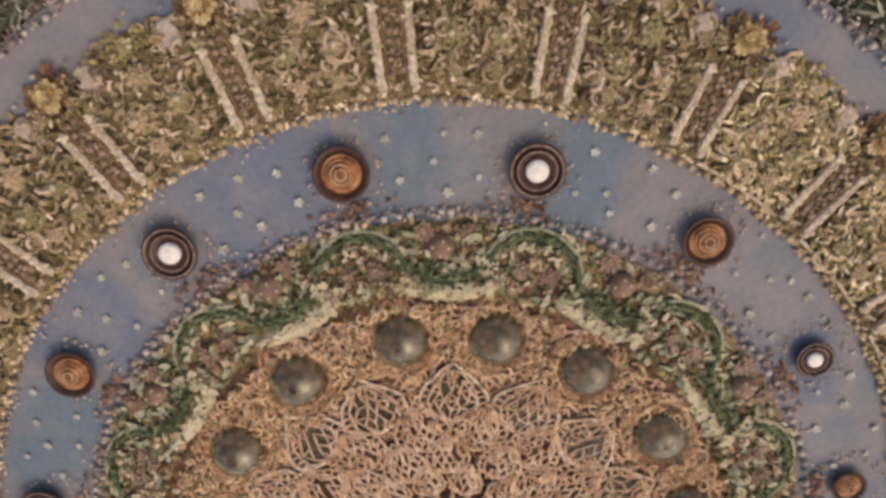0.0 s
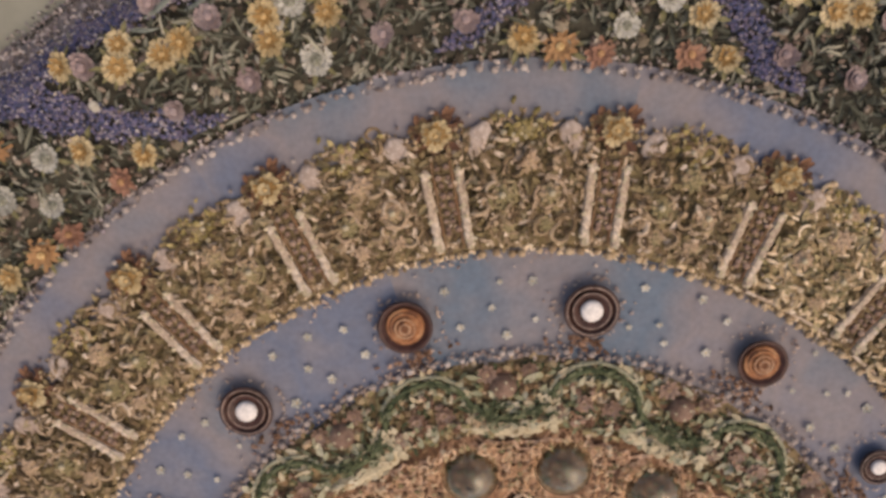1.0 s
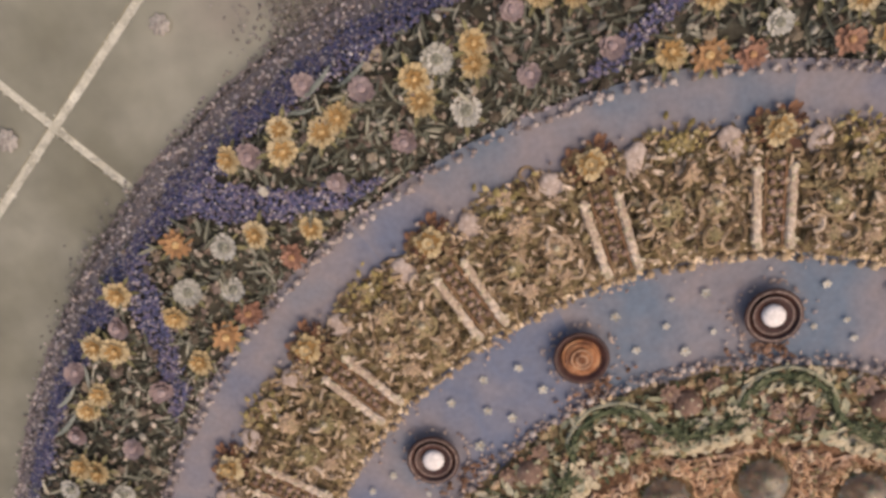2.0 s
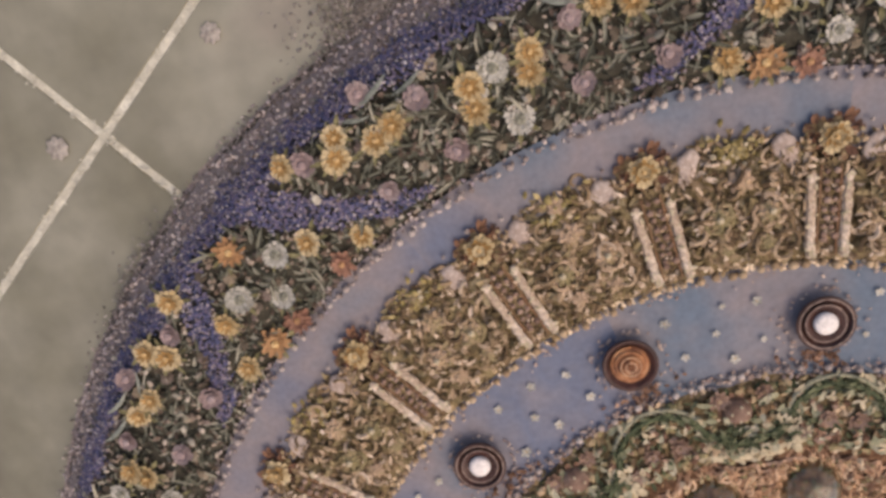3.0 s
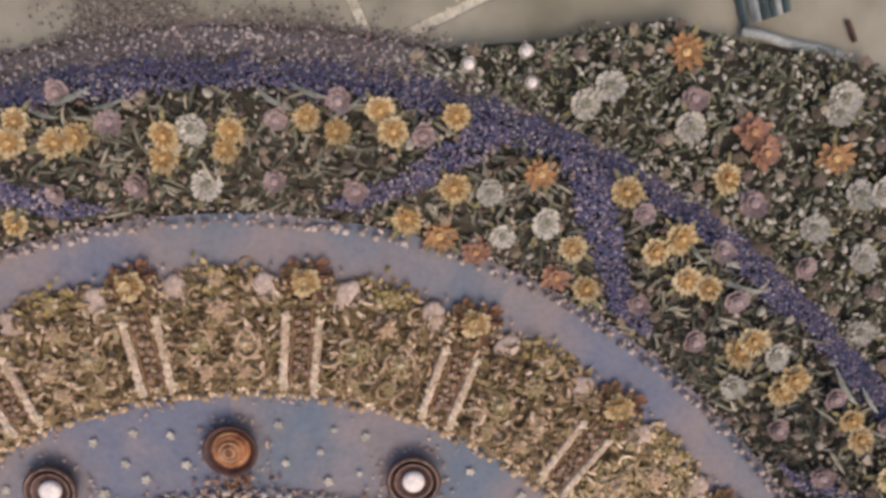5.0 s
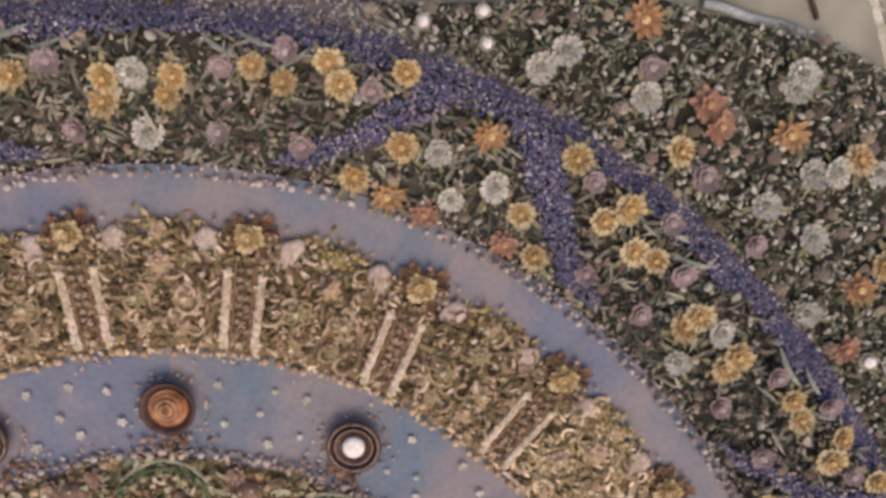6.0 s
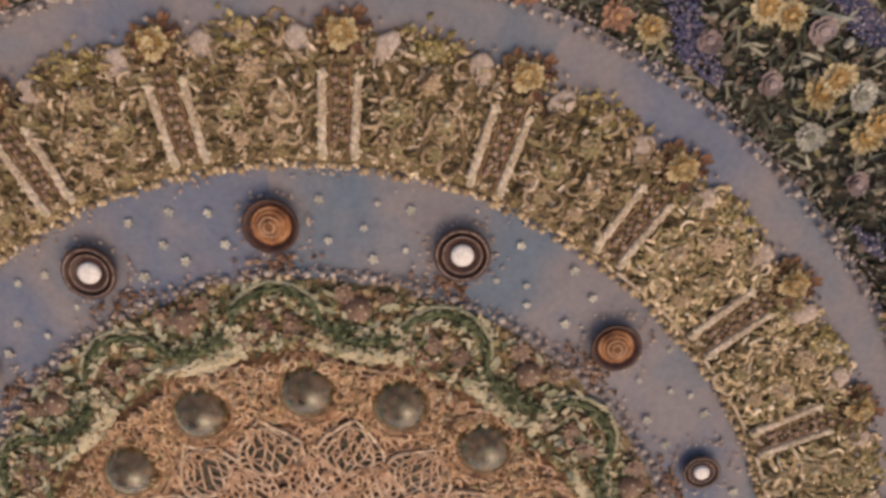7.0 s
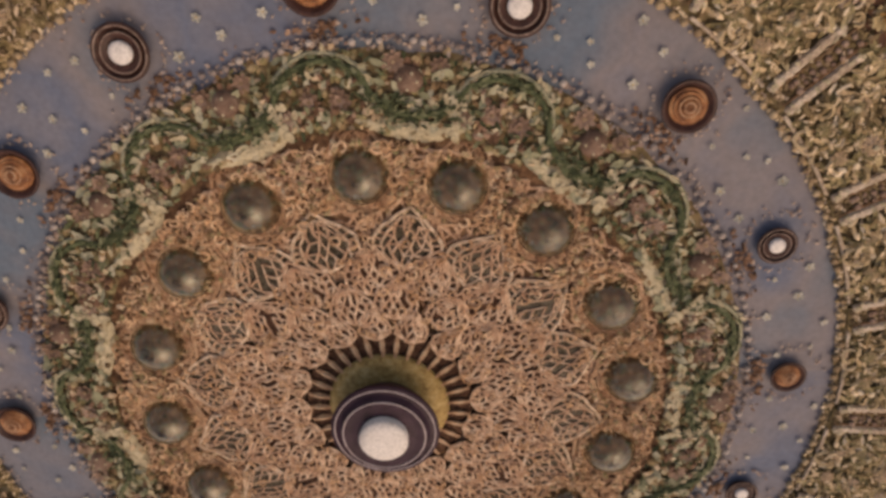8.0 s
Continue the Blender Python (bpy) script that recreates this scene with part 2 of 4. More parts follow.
def share(ob, parent, m):
    """Another piece on the same mesh."""
    c = bpy.data.objects.new(ob.name, ob.data)
    scene.collection.objects.link(c)
    c.parent = parent
    c.matrix_basis = m
    return c


def root(name, label, category, group="", m=None, kind=""):
    e = tagged(new(name), label, category, group, kind)
    e.empty_display_size = 0.02
    if m is not None:
        e.matrix_basis = m
    return e


def lathe(profile, seg=64, close=False):
    """Verts and faces of a turned form; profile is a list of (radius, height)."""
    v, f = [], []
    for r, z in profile:
        for i in range(seg):
            a = 2 * math.pi * i / seg
            v.append((r * math.cos(a), r * math.sin(a), z))
    for k in range(len(profile) - 1):
        for i in range(seg):
            j = (i + 1) % seg
            f.append((k * seg + i, k * seg + j, (k + 1) * seg + j, (k + 1) * seg + i))
    if close:
        f.append(tuple((len(profile) - 1) * seg + i for i in range(seg)))
    return v, f


def merged(*sets):
    v, f = [], []
    for a, b in sets:
        n = len(v)
        v += list(a)
        f += [tuple(n + i for i in q) for q in b]
    return v, f


def moved(vf, m):
    return [tuple(m @ Vector(p)) for p in vf[0]], vf[1]


def ball(r=1.0, squash=1.0, sub=1):
    bm = bmesh.new()
    bmesh.ops.create_icosphere(bm, subdivisions=sub, radius=r)
    v = [(p.co.x, p.co.y, p.co.z * squash) for p in bm.verts]
    f = [tuple(q.index for q in p.verts) for p in bm.faces]
    bm.free()
    return v, f


def petal(length, width, cup=0.3, n=3, tip=0.25, lift=0.0):
    """A cupped petal that points along +x from the origin."""
    v, f = [], []
    for i in range(n + 1):
        s = i / n
        w = width * 0.5 * (math.sin(math.pi * (0.12 + 0.76 * s)) if i < n else tip)
        z = lift * s + cup * length * (s * s)
        v += [(length * s, -w, z + 0.25 * w), (length * s, 0, z - 0.12 * w), (length * s, w, z + 0.25 * w)]
    for i in range(n):
        a = 3 * i
        f += [(a, a + 3, a + 4, a + 1), (a + 1, a + 4, a + 5, a + 2)]
    return v, f


def whorl(count, r0, length, width, cup, z, tip=0.25, turn=0.0, wild=0.0, seed=1):
    rr = random.Random(seed)
    sets = []
    for i in range(count):
        a = 360 * (i + turn) / count + rr.uniform(-1, 1) * wild * 200 / count
        s = 1 + rr.uniform(-1, 1) * wild
        m = pose(0, 0, z, 0, 0, a) @ pose(r0, 0, 0, rr.uniform(-1, 1) * wild * 40, rr.uniform(-1, 1) * wild * 30, 0) @ Matrix.Scale(s, 4)
        sets.append(moved(petal(length, width, cup, tip=tip), m))
    return merged(*sets)


def tube(points, r, seg=5, closed=True):
    """A round cord along a flat curve."""
    n, v, f = len(points), [], []
    for i, p in enumerate(points):
        a = Vector(points[(i - 1) % n] if closed or i else points[0])
        b = Vector(points[(i + 1) % n] if closed or i < n - 1 else points[-1])
        d = (b - a).normalized()
        side = d.cross(Vector((0, 0, 1))).normalized()
        for k in range(seg):
            t = 2 * math.pi * k / seg
            q = Vector(p) + side * (r * math.cos(t)) + Vector((0, 0, r * math.sin(t)))
            v.append(tuple(q))
    for i in range(n if closed else n - 1):
        j = (i + 1) % n
        for k in range(seg):
            l = (k + 1) % seg
            f.append((i * seg + k, j * seg + k, j * seg + l, i * seg + l))
    return v, f


def rosette_form(s, rings=9, seg=32):
    """A lobed rosette in one skin: eight outer lobes, five inner ones and a knob."""
    v, f = [(0, 0, s * 0.55)], []
    for i in range(1, rings + 1):
        q = i / rings
        for j in range(seg):
            t = 2 * math.pi * j / seg
            lobes = 8 if q > 0.5 else 5
            edge = 1 + 0.14 * math.cos(lobes * t) * q
            z = s * (0.5 - 0.45 * q + 0.16 * abs(math.cos(q * 7.5)) + 0.10 * q * math.cos(lobes * t))
            v.append((s * q * edge * math.cos(t), s * q * edge * math.sin(t), z))
    for j in range(seg):
        f.append((0, 1 + j, 1 + (j + 1) % seg))
    for i in range(rings - 1):
        for j in range(seg):
            a, b = 1 + i * seg + j, 1 + i * seg + (j + 1) % seg
            f.append((a, a + seg, b + seg, b))
    return v, f


def blob(a, b, c, seed):
    """A soft uneven pad, long along x."""
    v, f = ball(1.0, 1.0, 3)
    out = []
    for x, y, z in v:
        k = 1 + 0.22 * noise.noise((x * 1.6, y * 1.6, seed)) + 0.07 * noise.noise((x * 5, y * 5, seed))
        out.append((a * x * k, b * y * k * (1 + 0.25 * x), c * z))
    return out, f


CHIP = ([(-0.5, -0.22, 0), (0.1, -0.34, 0.12), (0.55, 0.0, 0.0), (0.05, 0.32, 0.14), (-0.5, 0.2, 0.05), (0, 0, 0.3)],
        [(0, 1, 5), (1, 2, 5), (2, 3, 5), (3, 4, 5), (4, 0, 5)])
LEAF = ([(-0.5, 0, 0), (-0.2, -0.16, 0.1), (0.2, -0.14, 0.12), (0.5, 0, 0.0), (0.2, 0.14, 0.12), (-0.2, 0.16, 0.1), (-0.2, 0, 0.03), (0.2, 0, 0.06)],
        [(0, 1, 6), (1, 2, 7, 6), (2, 3, 7), (3, 4, 7), (4, 5, 6, 7), (5, 0, 6)])
PAD = ([(x, 1.5 * y, 0.8 * z) for x, y, z in LEAF[0]], LEAF[1])
NARROW = ([(x, 0.78 * y, 1.3 * z) for x, y, z in LEAF[0]], LEAF[1])
SLIM = ([(x, 0.52 * y, z) for x, y, z in LEAF[0]], LEAF[1])
GRAIN = ([(1, 0, 0), (0, 1, 0), (-1, 0, 0), (0, -1, 0), (0, 0, 1)], [(0, 1, 4), (1, 2, 4), (2, 3, 4), (3, 0, 4)])
CURL = tube([(0.5 * math.cos(a * 0.5), 0.5 * math.sin(a * 0.5), 0.12 * math.sin(a)) for a in np.linspace(0, 9, 9)], 0.12, 4, False)


def scatter(name, proto, pos, size, mat, label, tilt=0.5, yaw=None, parent=None, category="", stretch=1.0):
    """Many loose pieces joined in one mesh."""
    pv = np.array(proto[0], float) * [stretch, 1, 1]
    n = len(pos)
    yaw = rng.uniform(0, 2 * math.pi, n) if yaw is None else yaw
    tx, ty = rng.normal(0, tilt, n), rng.normal(0, tilt, n)
    c, s = np.cos(yaw), np.sin(yaw)
    z0, o = np.zeros(n), np.ones(n)
    rz = np.array([[c, -s, z0], [s, c, z0], [z0, z0, o]]).transpose(2, 0, 1)
    rx = np.array([[o, z0, z0], [z0, np.cos(tx), -np.sin(tx)], [z0, np.sin(tx), np.cos(tx)]]).transpose(2, 0, 1)
    ry = np.array([[np.cos(ty), z0, np.sin(ty)], [z0, o, z0], [-np.sin(ty), z0, np.cos(ty)]]).transpose(2, 0, 1)
    m = rz @ ry @ rx
    v = np.einsum("nij,kj->nki", m, pv) * np.asarray(size).reshape(-1, 1, 1) + np.asarray(pos)[:, None, :]
    k = len(pv)
    faces = [tuple(i * k + q for q in p) for i in range(n) for p in proto[1]]
    ob = obj(name, v.reshape(-1, 3).tolist(), faces, mat, parent, label if parent else "")
    if parent is None:
        tagged(ob, label, category or "petals", kind="stuff")
    else:
        ob["kind"] = "stuff"
    return ob


# ---- plan: rings about the origin ----
def shrink(a):
    """The outer rings run a little tighter on one side."""
    s = min(1.0, max(0.0, (92 - a) / 40)) if -120 < a < 92 else 0.0
    return 1 - 0.022 * s * s * (3 - 2 * s)


def height(r):
    if r < 0.62:
        return 0.055
    if r < 1.02:
        return 0.05 + 0.03 * math.sin(math.pi * (r - 0.62) / 0.40) ** 0.7
    if r < 1.30:
        return 0.045
    if r < 1.645:
        return 0.05 + 0.038 * math.sin(math.pi * min(1, (r - 1.30) / 0.345)) ** 0.6
    if r < 1.735:
        return 0.05
    if r < 2.2:
        return (0.03 + 0.132 * math.sin(math.pi * ((r - 1.735) / 0.465) ** 1.15) ** 0.65) * (1 - 0.66 * max(0.0, (r - 2.06) / 0.14))
    return 0.0


def polar(r, a, z=None, tight=True):
    k = shrink((a + 180) % 360 - 180) if tight else 1.0
    return Vector((r * k * math.cos(radians(a)), r * k * math.sin(radians(a)), height(r) if z is None else z))


def sown(n, r0, r1, a0=0.0, a1=360.0, lift=0.0, keep=None):
    """Random places on the rings, with their angle."""
    out, ang = [], []
    while len(out) < n:
        r = math.sqrt(rng.uniform(r0 * r0, r1 * r1))
        a = rng.uniform(a0, a1)
        if keep is None or keep(r, a):
            p = polar(r, a)
            out.append((p.x, p.y, p.z + lift))
            ang.append(radians(a))
    return np.array(out), np.array(ang)


# ---- floor: 1.18 x 0.64 m stone slabs with white joints ----
ground = obj("ground", *lathe([(0.0, -0.006), (5.0, -0.006), (60, -0.006), (900, -0.006)], 48), M_GROUT)
ground.data.materials.append(M_TILE)
for poly in list(ground.data.polygons)[48:]:
    poly.material_index = 1
tagged(ground, "pale mortar ground under the stone slabs", "ground", kind="structure")
slab_v = [(x * 1.157 / 2, y * 0.619 / 2, z) for z, k in ((-0.02, 1), (-0.002, 1), (0.0, 0.994)) for x, y in ((-k, -k), (k, -k), (k, k), (-k, k))]
slab_f = [(4 * l + i, 4 * l + (i + 1) % 4, 4 * l + 4 + (i + 1) % 4, 4 * l + 4 + i) for l in (0, 1) for i in range(4)] + [(8, 9, 10, 11)]
first = None
for iu in range(-6, 6):
    for iv in range(-13, 8):
        u, v = 0.01 + 1.18 * (iu + 0.5), 2.454 + 0.643 * (iv - 3.5)
        m = pose(0.8 * u - 0.6 * v, 0.6 * u + 0.8 * v, 0, 0, 0, 36.87)
        if first is None:
            first = obj("slab", slab_v, slab_f, M_TILE, ground)
            first.matrix_basis = m
        else:
            share(first, ground, m)

crumbs = []
for line, fixed, lo, hi in (("u", 0.01, 1.9, 3.6), ("v", 2.454, -1.2, 1.2), ("u", 1.19, 1.6, 3.2), ("v", 1.811, 0.8, 2.9), ("u", 2.37, -0.4, 2.2)):
    for i in range(int((hi - lo) * 260)):
        t, w = rng.uniform(lo, hi), fixed + rng.normal(0, 0.006)
        u, v = (w, t) if line == "u" else (t, w)
        crumbs.append((0.8 * u - 0.6 * v, 0.6 * u + 0.8 * v, 0.0))
scatter("mortar_crumbs", CHIP, np.array(crumbs), rng.uniform(0.005, 0.010, len(crumbs)), M_GROUT, "rough white mortar crumbs along the slab joints", 0.3)

# ---- the round bed and its two cloth rings ----
prof = [(r, (height(r) if r > 1.735 else 0.045) - (0.008 if r < 2.08 else 0.026)) for r in np.linspace(0.0, 2.17, 90)] + [(2.2, 0.001)]
bed = obj("mandala_bed", *lathe(prof, 180), M_BOARD, smooth=True)
for v in bed.data.vertices:
    if math.hypot(v.co.x, v.co.y) > 1.5:
        k = shrink(math.degrees(math.atan2(v.co.y, v.co.x)))
        v.co.x, v.co.y = v.co.x * k, v.co.y * k
tagged(bed, "dark soil bed of a round flower mandala on the stone floor", "flower bed", kind="structure")


def cloth_ring(label, r0, r1, z, waves, seams):
    """A ring of cloth pieces laid end to end; seams are their edges in degrees, in rising order."""
    e = root("cloth_ring", label, "cloth")
    for a0, a1 in zip(seams, seams[1:] + [seams[0] + 360]):
        v, f = [], []
        na, nr = max(8, int((a1 - a0) * 1.2)), 8
        for i in range(na + 1):
            a = a0 + (a1 - a0) * i / na
            k = shrink((a + 180) % 360 - 180) if r0 > 1.5 else 1.0
            for j in range(nr + 1):
                r = (r0 + (r1 - r0) * j / nr) * k
                x, y = r * math.cos(radians(a)), r * math.sin(radians(a))
                v.append((x, y, z + waves * noise.noise((x * 9, y * 9, 1.0)) + 0.4 * waves * noise.noise((x * 30, y * 30, 3.0))))
        for i in range(na):
            for j in range(nr):
                q = i * (nr + 1) + j
                f.append((q, q + 1, q + nr + 2, q + nr + 1))
        obj("cloth_piece", v, f, M_CLOTH, e, smooth=True)


BOWLS = [128.0, 104.3, 81.0, 57.8, 34.8, 13.2, -9.5, -32.0, -54.5, -77.0, -99.5, -122.0, -144.5, -167.0, 173.0, 150.5]
cloth_ring("ring of grey-blue cloth pieces laid under the clay bowls", 0.99, 1.33, 0.052, 0.006, sorted(a % 360 for a in BOWLS))
cloth_ring("narrow ring of grey-blue cloth around the arched panels", 1.58, 1.76, 0.070, 0.005, [36.0 * i + 8 for i in range(10)])


# ---- bead rows ----
def bead_row(label, count, r, z, size, mat, wobble, tight):
    e = root("bead_garland", label, "garland")
    one = None
    for i in range(count):
        a = 360 * (i + rng.uniform(-0.2, 0.2)) / count
        p = polar(r + rng.uniform(-wobble, wobble), a, z, tight)
        m = Matrix.Translation(p) @ pose(0, 0, 0, 0, 0, a) @ Matrix.Scale(size * rng.uniform(0.8, 1.2), 4)
        if one is None:
            one = obj("bead", *ball(1.0, 0.8), mat, e, smooth=True)
            one.matrix_basis = m
        else:
            share(one, e, m)


bead_row("garland of small cream beads edging the inner blue cloth", 190, 1.03, 0.066, 0.0102, M_PEARL, 0.004, False)
bead_row("garland of tan and cream beads below the arched panels", 230, 1.302, 0.068, 0.0108, M_PEARL2, 0.007, True)
bead_row("garland of small cream beads edging the flower bed", 300, 1.740, 0.086, 0.0092, M_PEARL, 0.006, True)


P, A = sown(2600, 1.73, 1.775)
P[:, 2] = np.maximum(P[:, 2], 0.076)
scatter("bead_grit", CHIP, P, rng.uniform(0.007, 0.016, len(P)), M_EDGE, "mauve grit along the bead garland", 0.5)

# ---- flowers: each kind once, then copies ----


def flower(name, label, kind_mats, spec, centre, category="flower", sepals=0):
    """spec: whorls of (part name, count, r0, length, width, cup, z, tip, wild)."""
    e = root(name, label, category)
    for i, (pn, cnt, r0, ln, wd, cup, z, tip, wild) in enumerate(spec):
        v, f = whorl(cnt, r0, ln, wd, cup, z, tip, 0.5 * i, wild, 11 + i)
        obj(pn, v, f, kind_mats[min(i * 2, len(kind_mats) - 1) if len(kind_mats) > 2 else 0], e)
    if sepals:
        obj("calyx", *whorl(sepals, 0.022, 0.026, 0.0085, -0.15, -0.005, 0.15, 0.3, 0.45, 23), M_SEPAL, e, "thin yellow-green sepals")["kind"] = "stuff"
    rad, zz = centre
    obj("flower_centre", *moved(ball(rad, 0.6), Matrix.Translation((0, 0, zz))), kind_mats[1], e)
    return e


def kinds():
    k = {}
    k["y"] = flower("yellow_chrysanthemum", "yellow chrysanthemum head with an orange heart in the flower bed", (M_YEL, M_YELC, M_YELD),
                    [("outer_petals", 13, 0.008, 0.024, 0.0135, 0.15, 0.0, 0.8, 0.12), ("inner_petals", 9, 0.005, 0.016, 0.009, 0.5, 0.005, 0.4, 0.2)], (0.0075, 0.011), sepals=8)
    k["w"] = flower("white_chrysanthemum", "white chrysanthemum head with a pale green heart in the bed", (M_WHT, M_WHTC),
                    [("outer_petals", 13, 0.011, 0.0205, 0.0125, 0.25, 0.0, 0.9, 0.10), ("inner_petals", 10, 0.010, 0.0105, 0.0085, 0.6, 0.004, 0.6, 0.15)], (0.0145, 0.004), sepals=7)
    k["p"] = flower("pink_rosebud", "dusty pink round flower head in the bed", (M_PINK, M_PINK),
                    [("outer_petals", 7, 0.004, 0.023, 0.024, 0.35, 0.0, 0.6, 0.12), ("inner_petals", 5, 0.002, 0.016, 0.020, 0.6, 0.006, 0.6, 0.1)], (0.011, 0.014))
    k["o"] = flower("orange_marigold", "ragged orange marigold head with pointed petals in the bed", (M_ORG, M_YELC),
                    [("outer_petals", 12, 0.008, 0.027, 0.013, 0.15, 0.0, 0.4, 0.25), ("inner_petals", 9, 0.004, 0.018, 0.011, 0.6, 0.006, 0.3, 0.25)], (0.010, 0.012), sepals=9)
    k["r"] = flower("red_marigold", "brick-red ragged marigold head in the bed", (M_RED, M_ORG),
                    [("outer_petals", 12, 0.008, 0.024, 0.013, 0.2, 0.0, 0.5, 0.25), ("inner_petals", 9, 0.004, 0.017, 0.011, 0.6, 0.006, 0.3, 0.25)], (0.009, 0.011))
    k["b"] = flower("white_pompon", "small round white pompon flower beside the bed", (M_WHT, M_WAX),
                    [("outer_petals", 9, 0.004, 0.016, 0.016, 0.4, 0.0, 0.6, 0.1)], (0.015, 0.010))
    return k


K = kinds()
used = {k: False for k in K}
frnd = random.Random(5)


def plant(kind, r, a, size=1.0, group="flowers of the outer bed", tight=True, z=None):
    p = polar(r, a, None, tight) if z is None else polar(r, a, z, tight)
    s = size * frnd.uniform(0.9, 1.12)
    tilt = 14
    m = Matrix.Translation((p.x, p.y, p.z + (0.022 if z is None else 0))) @ pose(0, 0, 0, frnd.uniform(-tilt, tilt), frnd.uniform(-tilt, tilt), frnd.uniform(0, 360))
    ob = K[kind]
    if not used[kind]:
        used[kind] = True
        ob.matrix_basis = m @ Matrix.Scale(s, 4)
        tagged(ob, group=group)
        return ob
    ob = copy_thing(ob, m)
    ob.scale = (s, s, s)
    return ob


BIG = [103.6, 61.0, 17.5, -27.0, -72.0, -118.0, -166.0, 147.0]
SMALL = [82.0, 39.0, -5.0, -50.0, -95.0, -142.0, 170.0, 125.5]
big_plan = [("w", 1.957, 0), ("w", 1.84, 0), ("y", 1.948, 2.05), ("y", 1.90, 2.1), ("y", 1.954, -2.1), ("y", 1.906, -2.05), ("p", 1.988, 4.95), ("p", 1.988, -4.95),
            ("y", 1.972, 7.3), ("y", 1.960, 8.9), ("y", 1.988, -7.2), ("y", 1.978, -8.8), ("p", 2.055, 7.9), ("p", 2.042, -9.1), ("p", 1.846, 4.8), ("p", 1.846, -4.9),
            ("p", 1.85, 10.1), ("p", 1.846, -10.4), ("y", 2.025, 10.7), ("y", 1.975, 11.5), ("y", 2.037, -11.6), ("y", 1.984, -12.4), ("y", 2.046, 15.0), ("y", 2.055, -15.9),
            ("p", 2.02, 13.4), ("p", 2.0, -14.4)]
small_plan = [("o", 2.00, -0.2), ("w", 1.918, 2.15), ("w", 1.91, -2.2), ("w", 1.838, 0.1), ("y", 1.902, 4.5), ("y", 1.885, -4.6), ("o", 1.785, 4.3), ("r", 1.79, -4.6),
              ("y", 1.808, 7.2), ("y", 1.808, -7.3), ("r", 1.77, 1.6)]
for c in BIG:
    for kd, r, a in big_plan:
        plant(kd, r + frnd.uniform(-0.008, 0.008), c + a + frnd.uniform(-0.25, 0.25))


def long_leaf():
    """A long folded leaf along +x with a raised midrib, bent like a bow."""
    v, f = [], []
    n = 12
    for i in range(n + 1):
        q = i / n
        w = 0.0065 * math.sin(math.pi * (0.06 + 0.9 * q)) ** 0.8
        x, y, z = 0.105 * (q - 0.5), 0.009 * (2 * q - 1) ** 2, 0.010 * math.sin(math.pi * q)
        v += [(x, y - w, z), (x, y - 0.2 * w, z + 0.5 * w), (x, y, z + 0.25 * w), (x, y + 0.2 * w, z + 0.5 * w), (x, y + w, z)]
    for i in range(n):
        for k in range(4):
            q = 5 * i + k
            f.append((q, q + 5, q + 6, q + 1))
    return tagged(obj("long_leaf", v, f, M_RIBBON, smooth=True), "long pale grey-green leaf lying beside the violet petals", "leaf", "long leaves of the outer bed")


ll = None
for c in BIG:
    for da, turn in ((7.4, 4), (-7.0, -4), (5.2, 14), (-5.0, -14), (9.2, -30), (-9.4, 30)):
        p = polar(2.044 if 6 < abs(da) < 8 else 2.018, c + da, None)
        m = Matrix.Translation((p.x, p.y, p.z + 0.016)) @ pose(0, 0, 0, frnd.uniform(-12, 12), 0, c + da - 90 + turn + frnd.uniform(-12, 12))
        sc = frnd.uniform(0.75, 1.15) if abs(da) < 8 else frnd.uniform(0.5, 0.8)
        if ll is None:
            ll = long_leaf()
            ll.matrix_basis = m
        else:
            ob = copy_thing(ll, m)
            ob.scale = (sc, sc, sc)
for c in SMALL:
    for kd, r, a in small_plan:
        plant(kd, r + frnd.uniform(-0.008, 0.008), c + a + frnd.uniform(-0.25, 0.25))


# ---- violet petal bands, grit edge and leaves of the outer bed ----
def leg_angle(r):
    for (r0, a0), (r1, a1) in (((2.10, 1.5), (2.05, 3.2)), ((2.05, 3.2), (1.90, 6.8)), ((1.90, 6.8), (1.83, 10.5)), ((1.83, 10.5), (1.76, 13.5))):
        if r1 <= r <= r0:
            return a0 + (a1 - a0) * (r0 - r) / (r0 - r1)
    return None


def violet(r, a):
    n = 0.022 * noise.noise((r * 14, a * 0.5, 0.0)) + rng.normal(0, 0.008)
    if 2.045 + n < r < 2.112 + n:
        return True
    la = leg_angle(r)
    if la is None:
        return False
    for c in SMALL:
        e = (a - c + 180) % 360 - 180
        d = abs(e)
        if abs(d - la) * radians(1) * r < (0.046 if e > 0 else 0.058) + n and r > 1.79:
            return True
    return False


grit = obj("grit_ring", *lathe([(r, height(r) - 0.004 if r < 2.19 else 0.002) for r in np.linspace(2.085, 2.205, 9)], 200), M_EDGEBASE, smooth=True)
gv = [v.co.copy() for v in grit.data.vertices]
for v, co in zip(grit.data.vertices, gv):
    k = shrink(math.degrees(math.atan2(co.y, co.x))) * (1 + 0.006 * noise.noise((co.x * 6, co.y * 6, 8.0)))
    v.co.x, v.co.y = co.x * k, co.y * k
tagged(grit, "mauve-brown crumbled petal edge of the mandala bed", "petal edge", kind="structure")
P, A = sown(52000, 1.775, 2.135, keep=violet, lift=0.008)
scatter("violet_petals", GRAIN, P, rng.uniform(0.0034, 0.0062, len(P)), M_VIO, "loose violet-blue petal crumbs strewn in a zigzag band", 0.6)
P, A = sown(19000, 2.085, 2.225, keep=lambda r, a: rng.uniform() < 1.1 - max(0, (r - 2.15) / 0.075), lift=0.004)
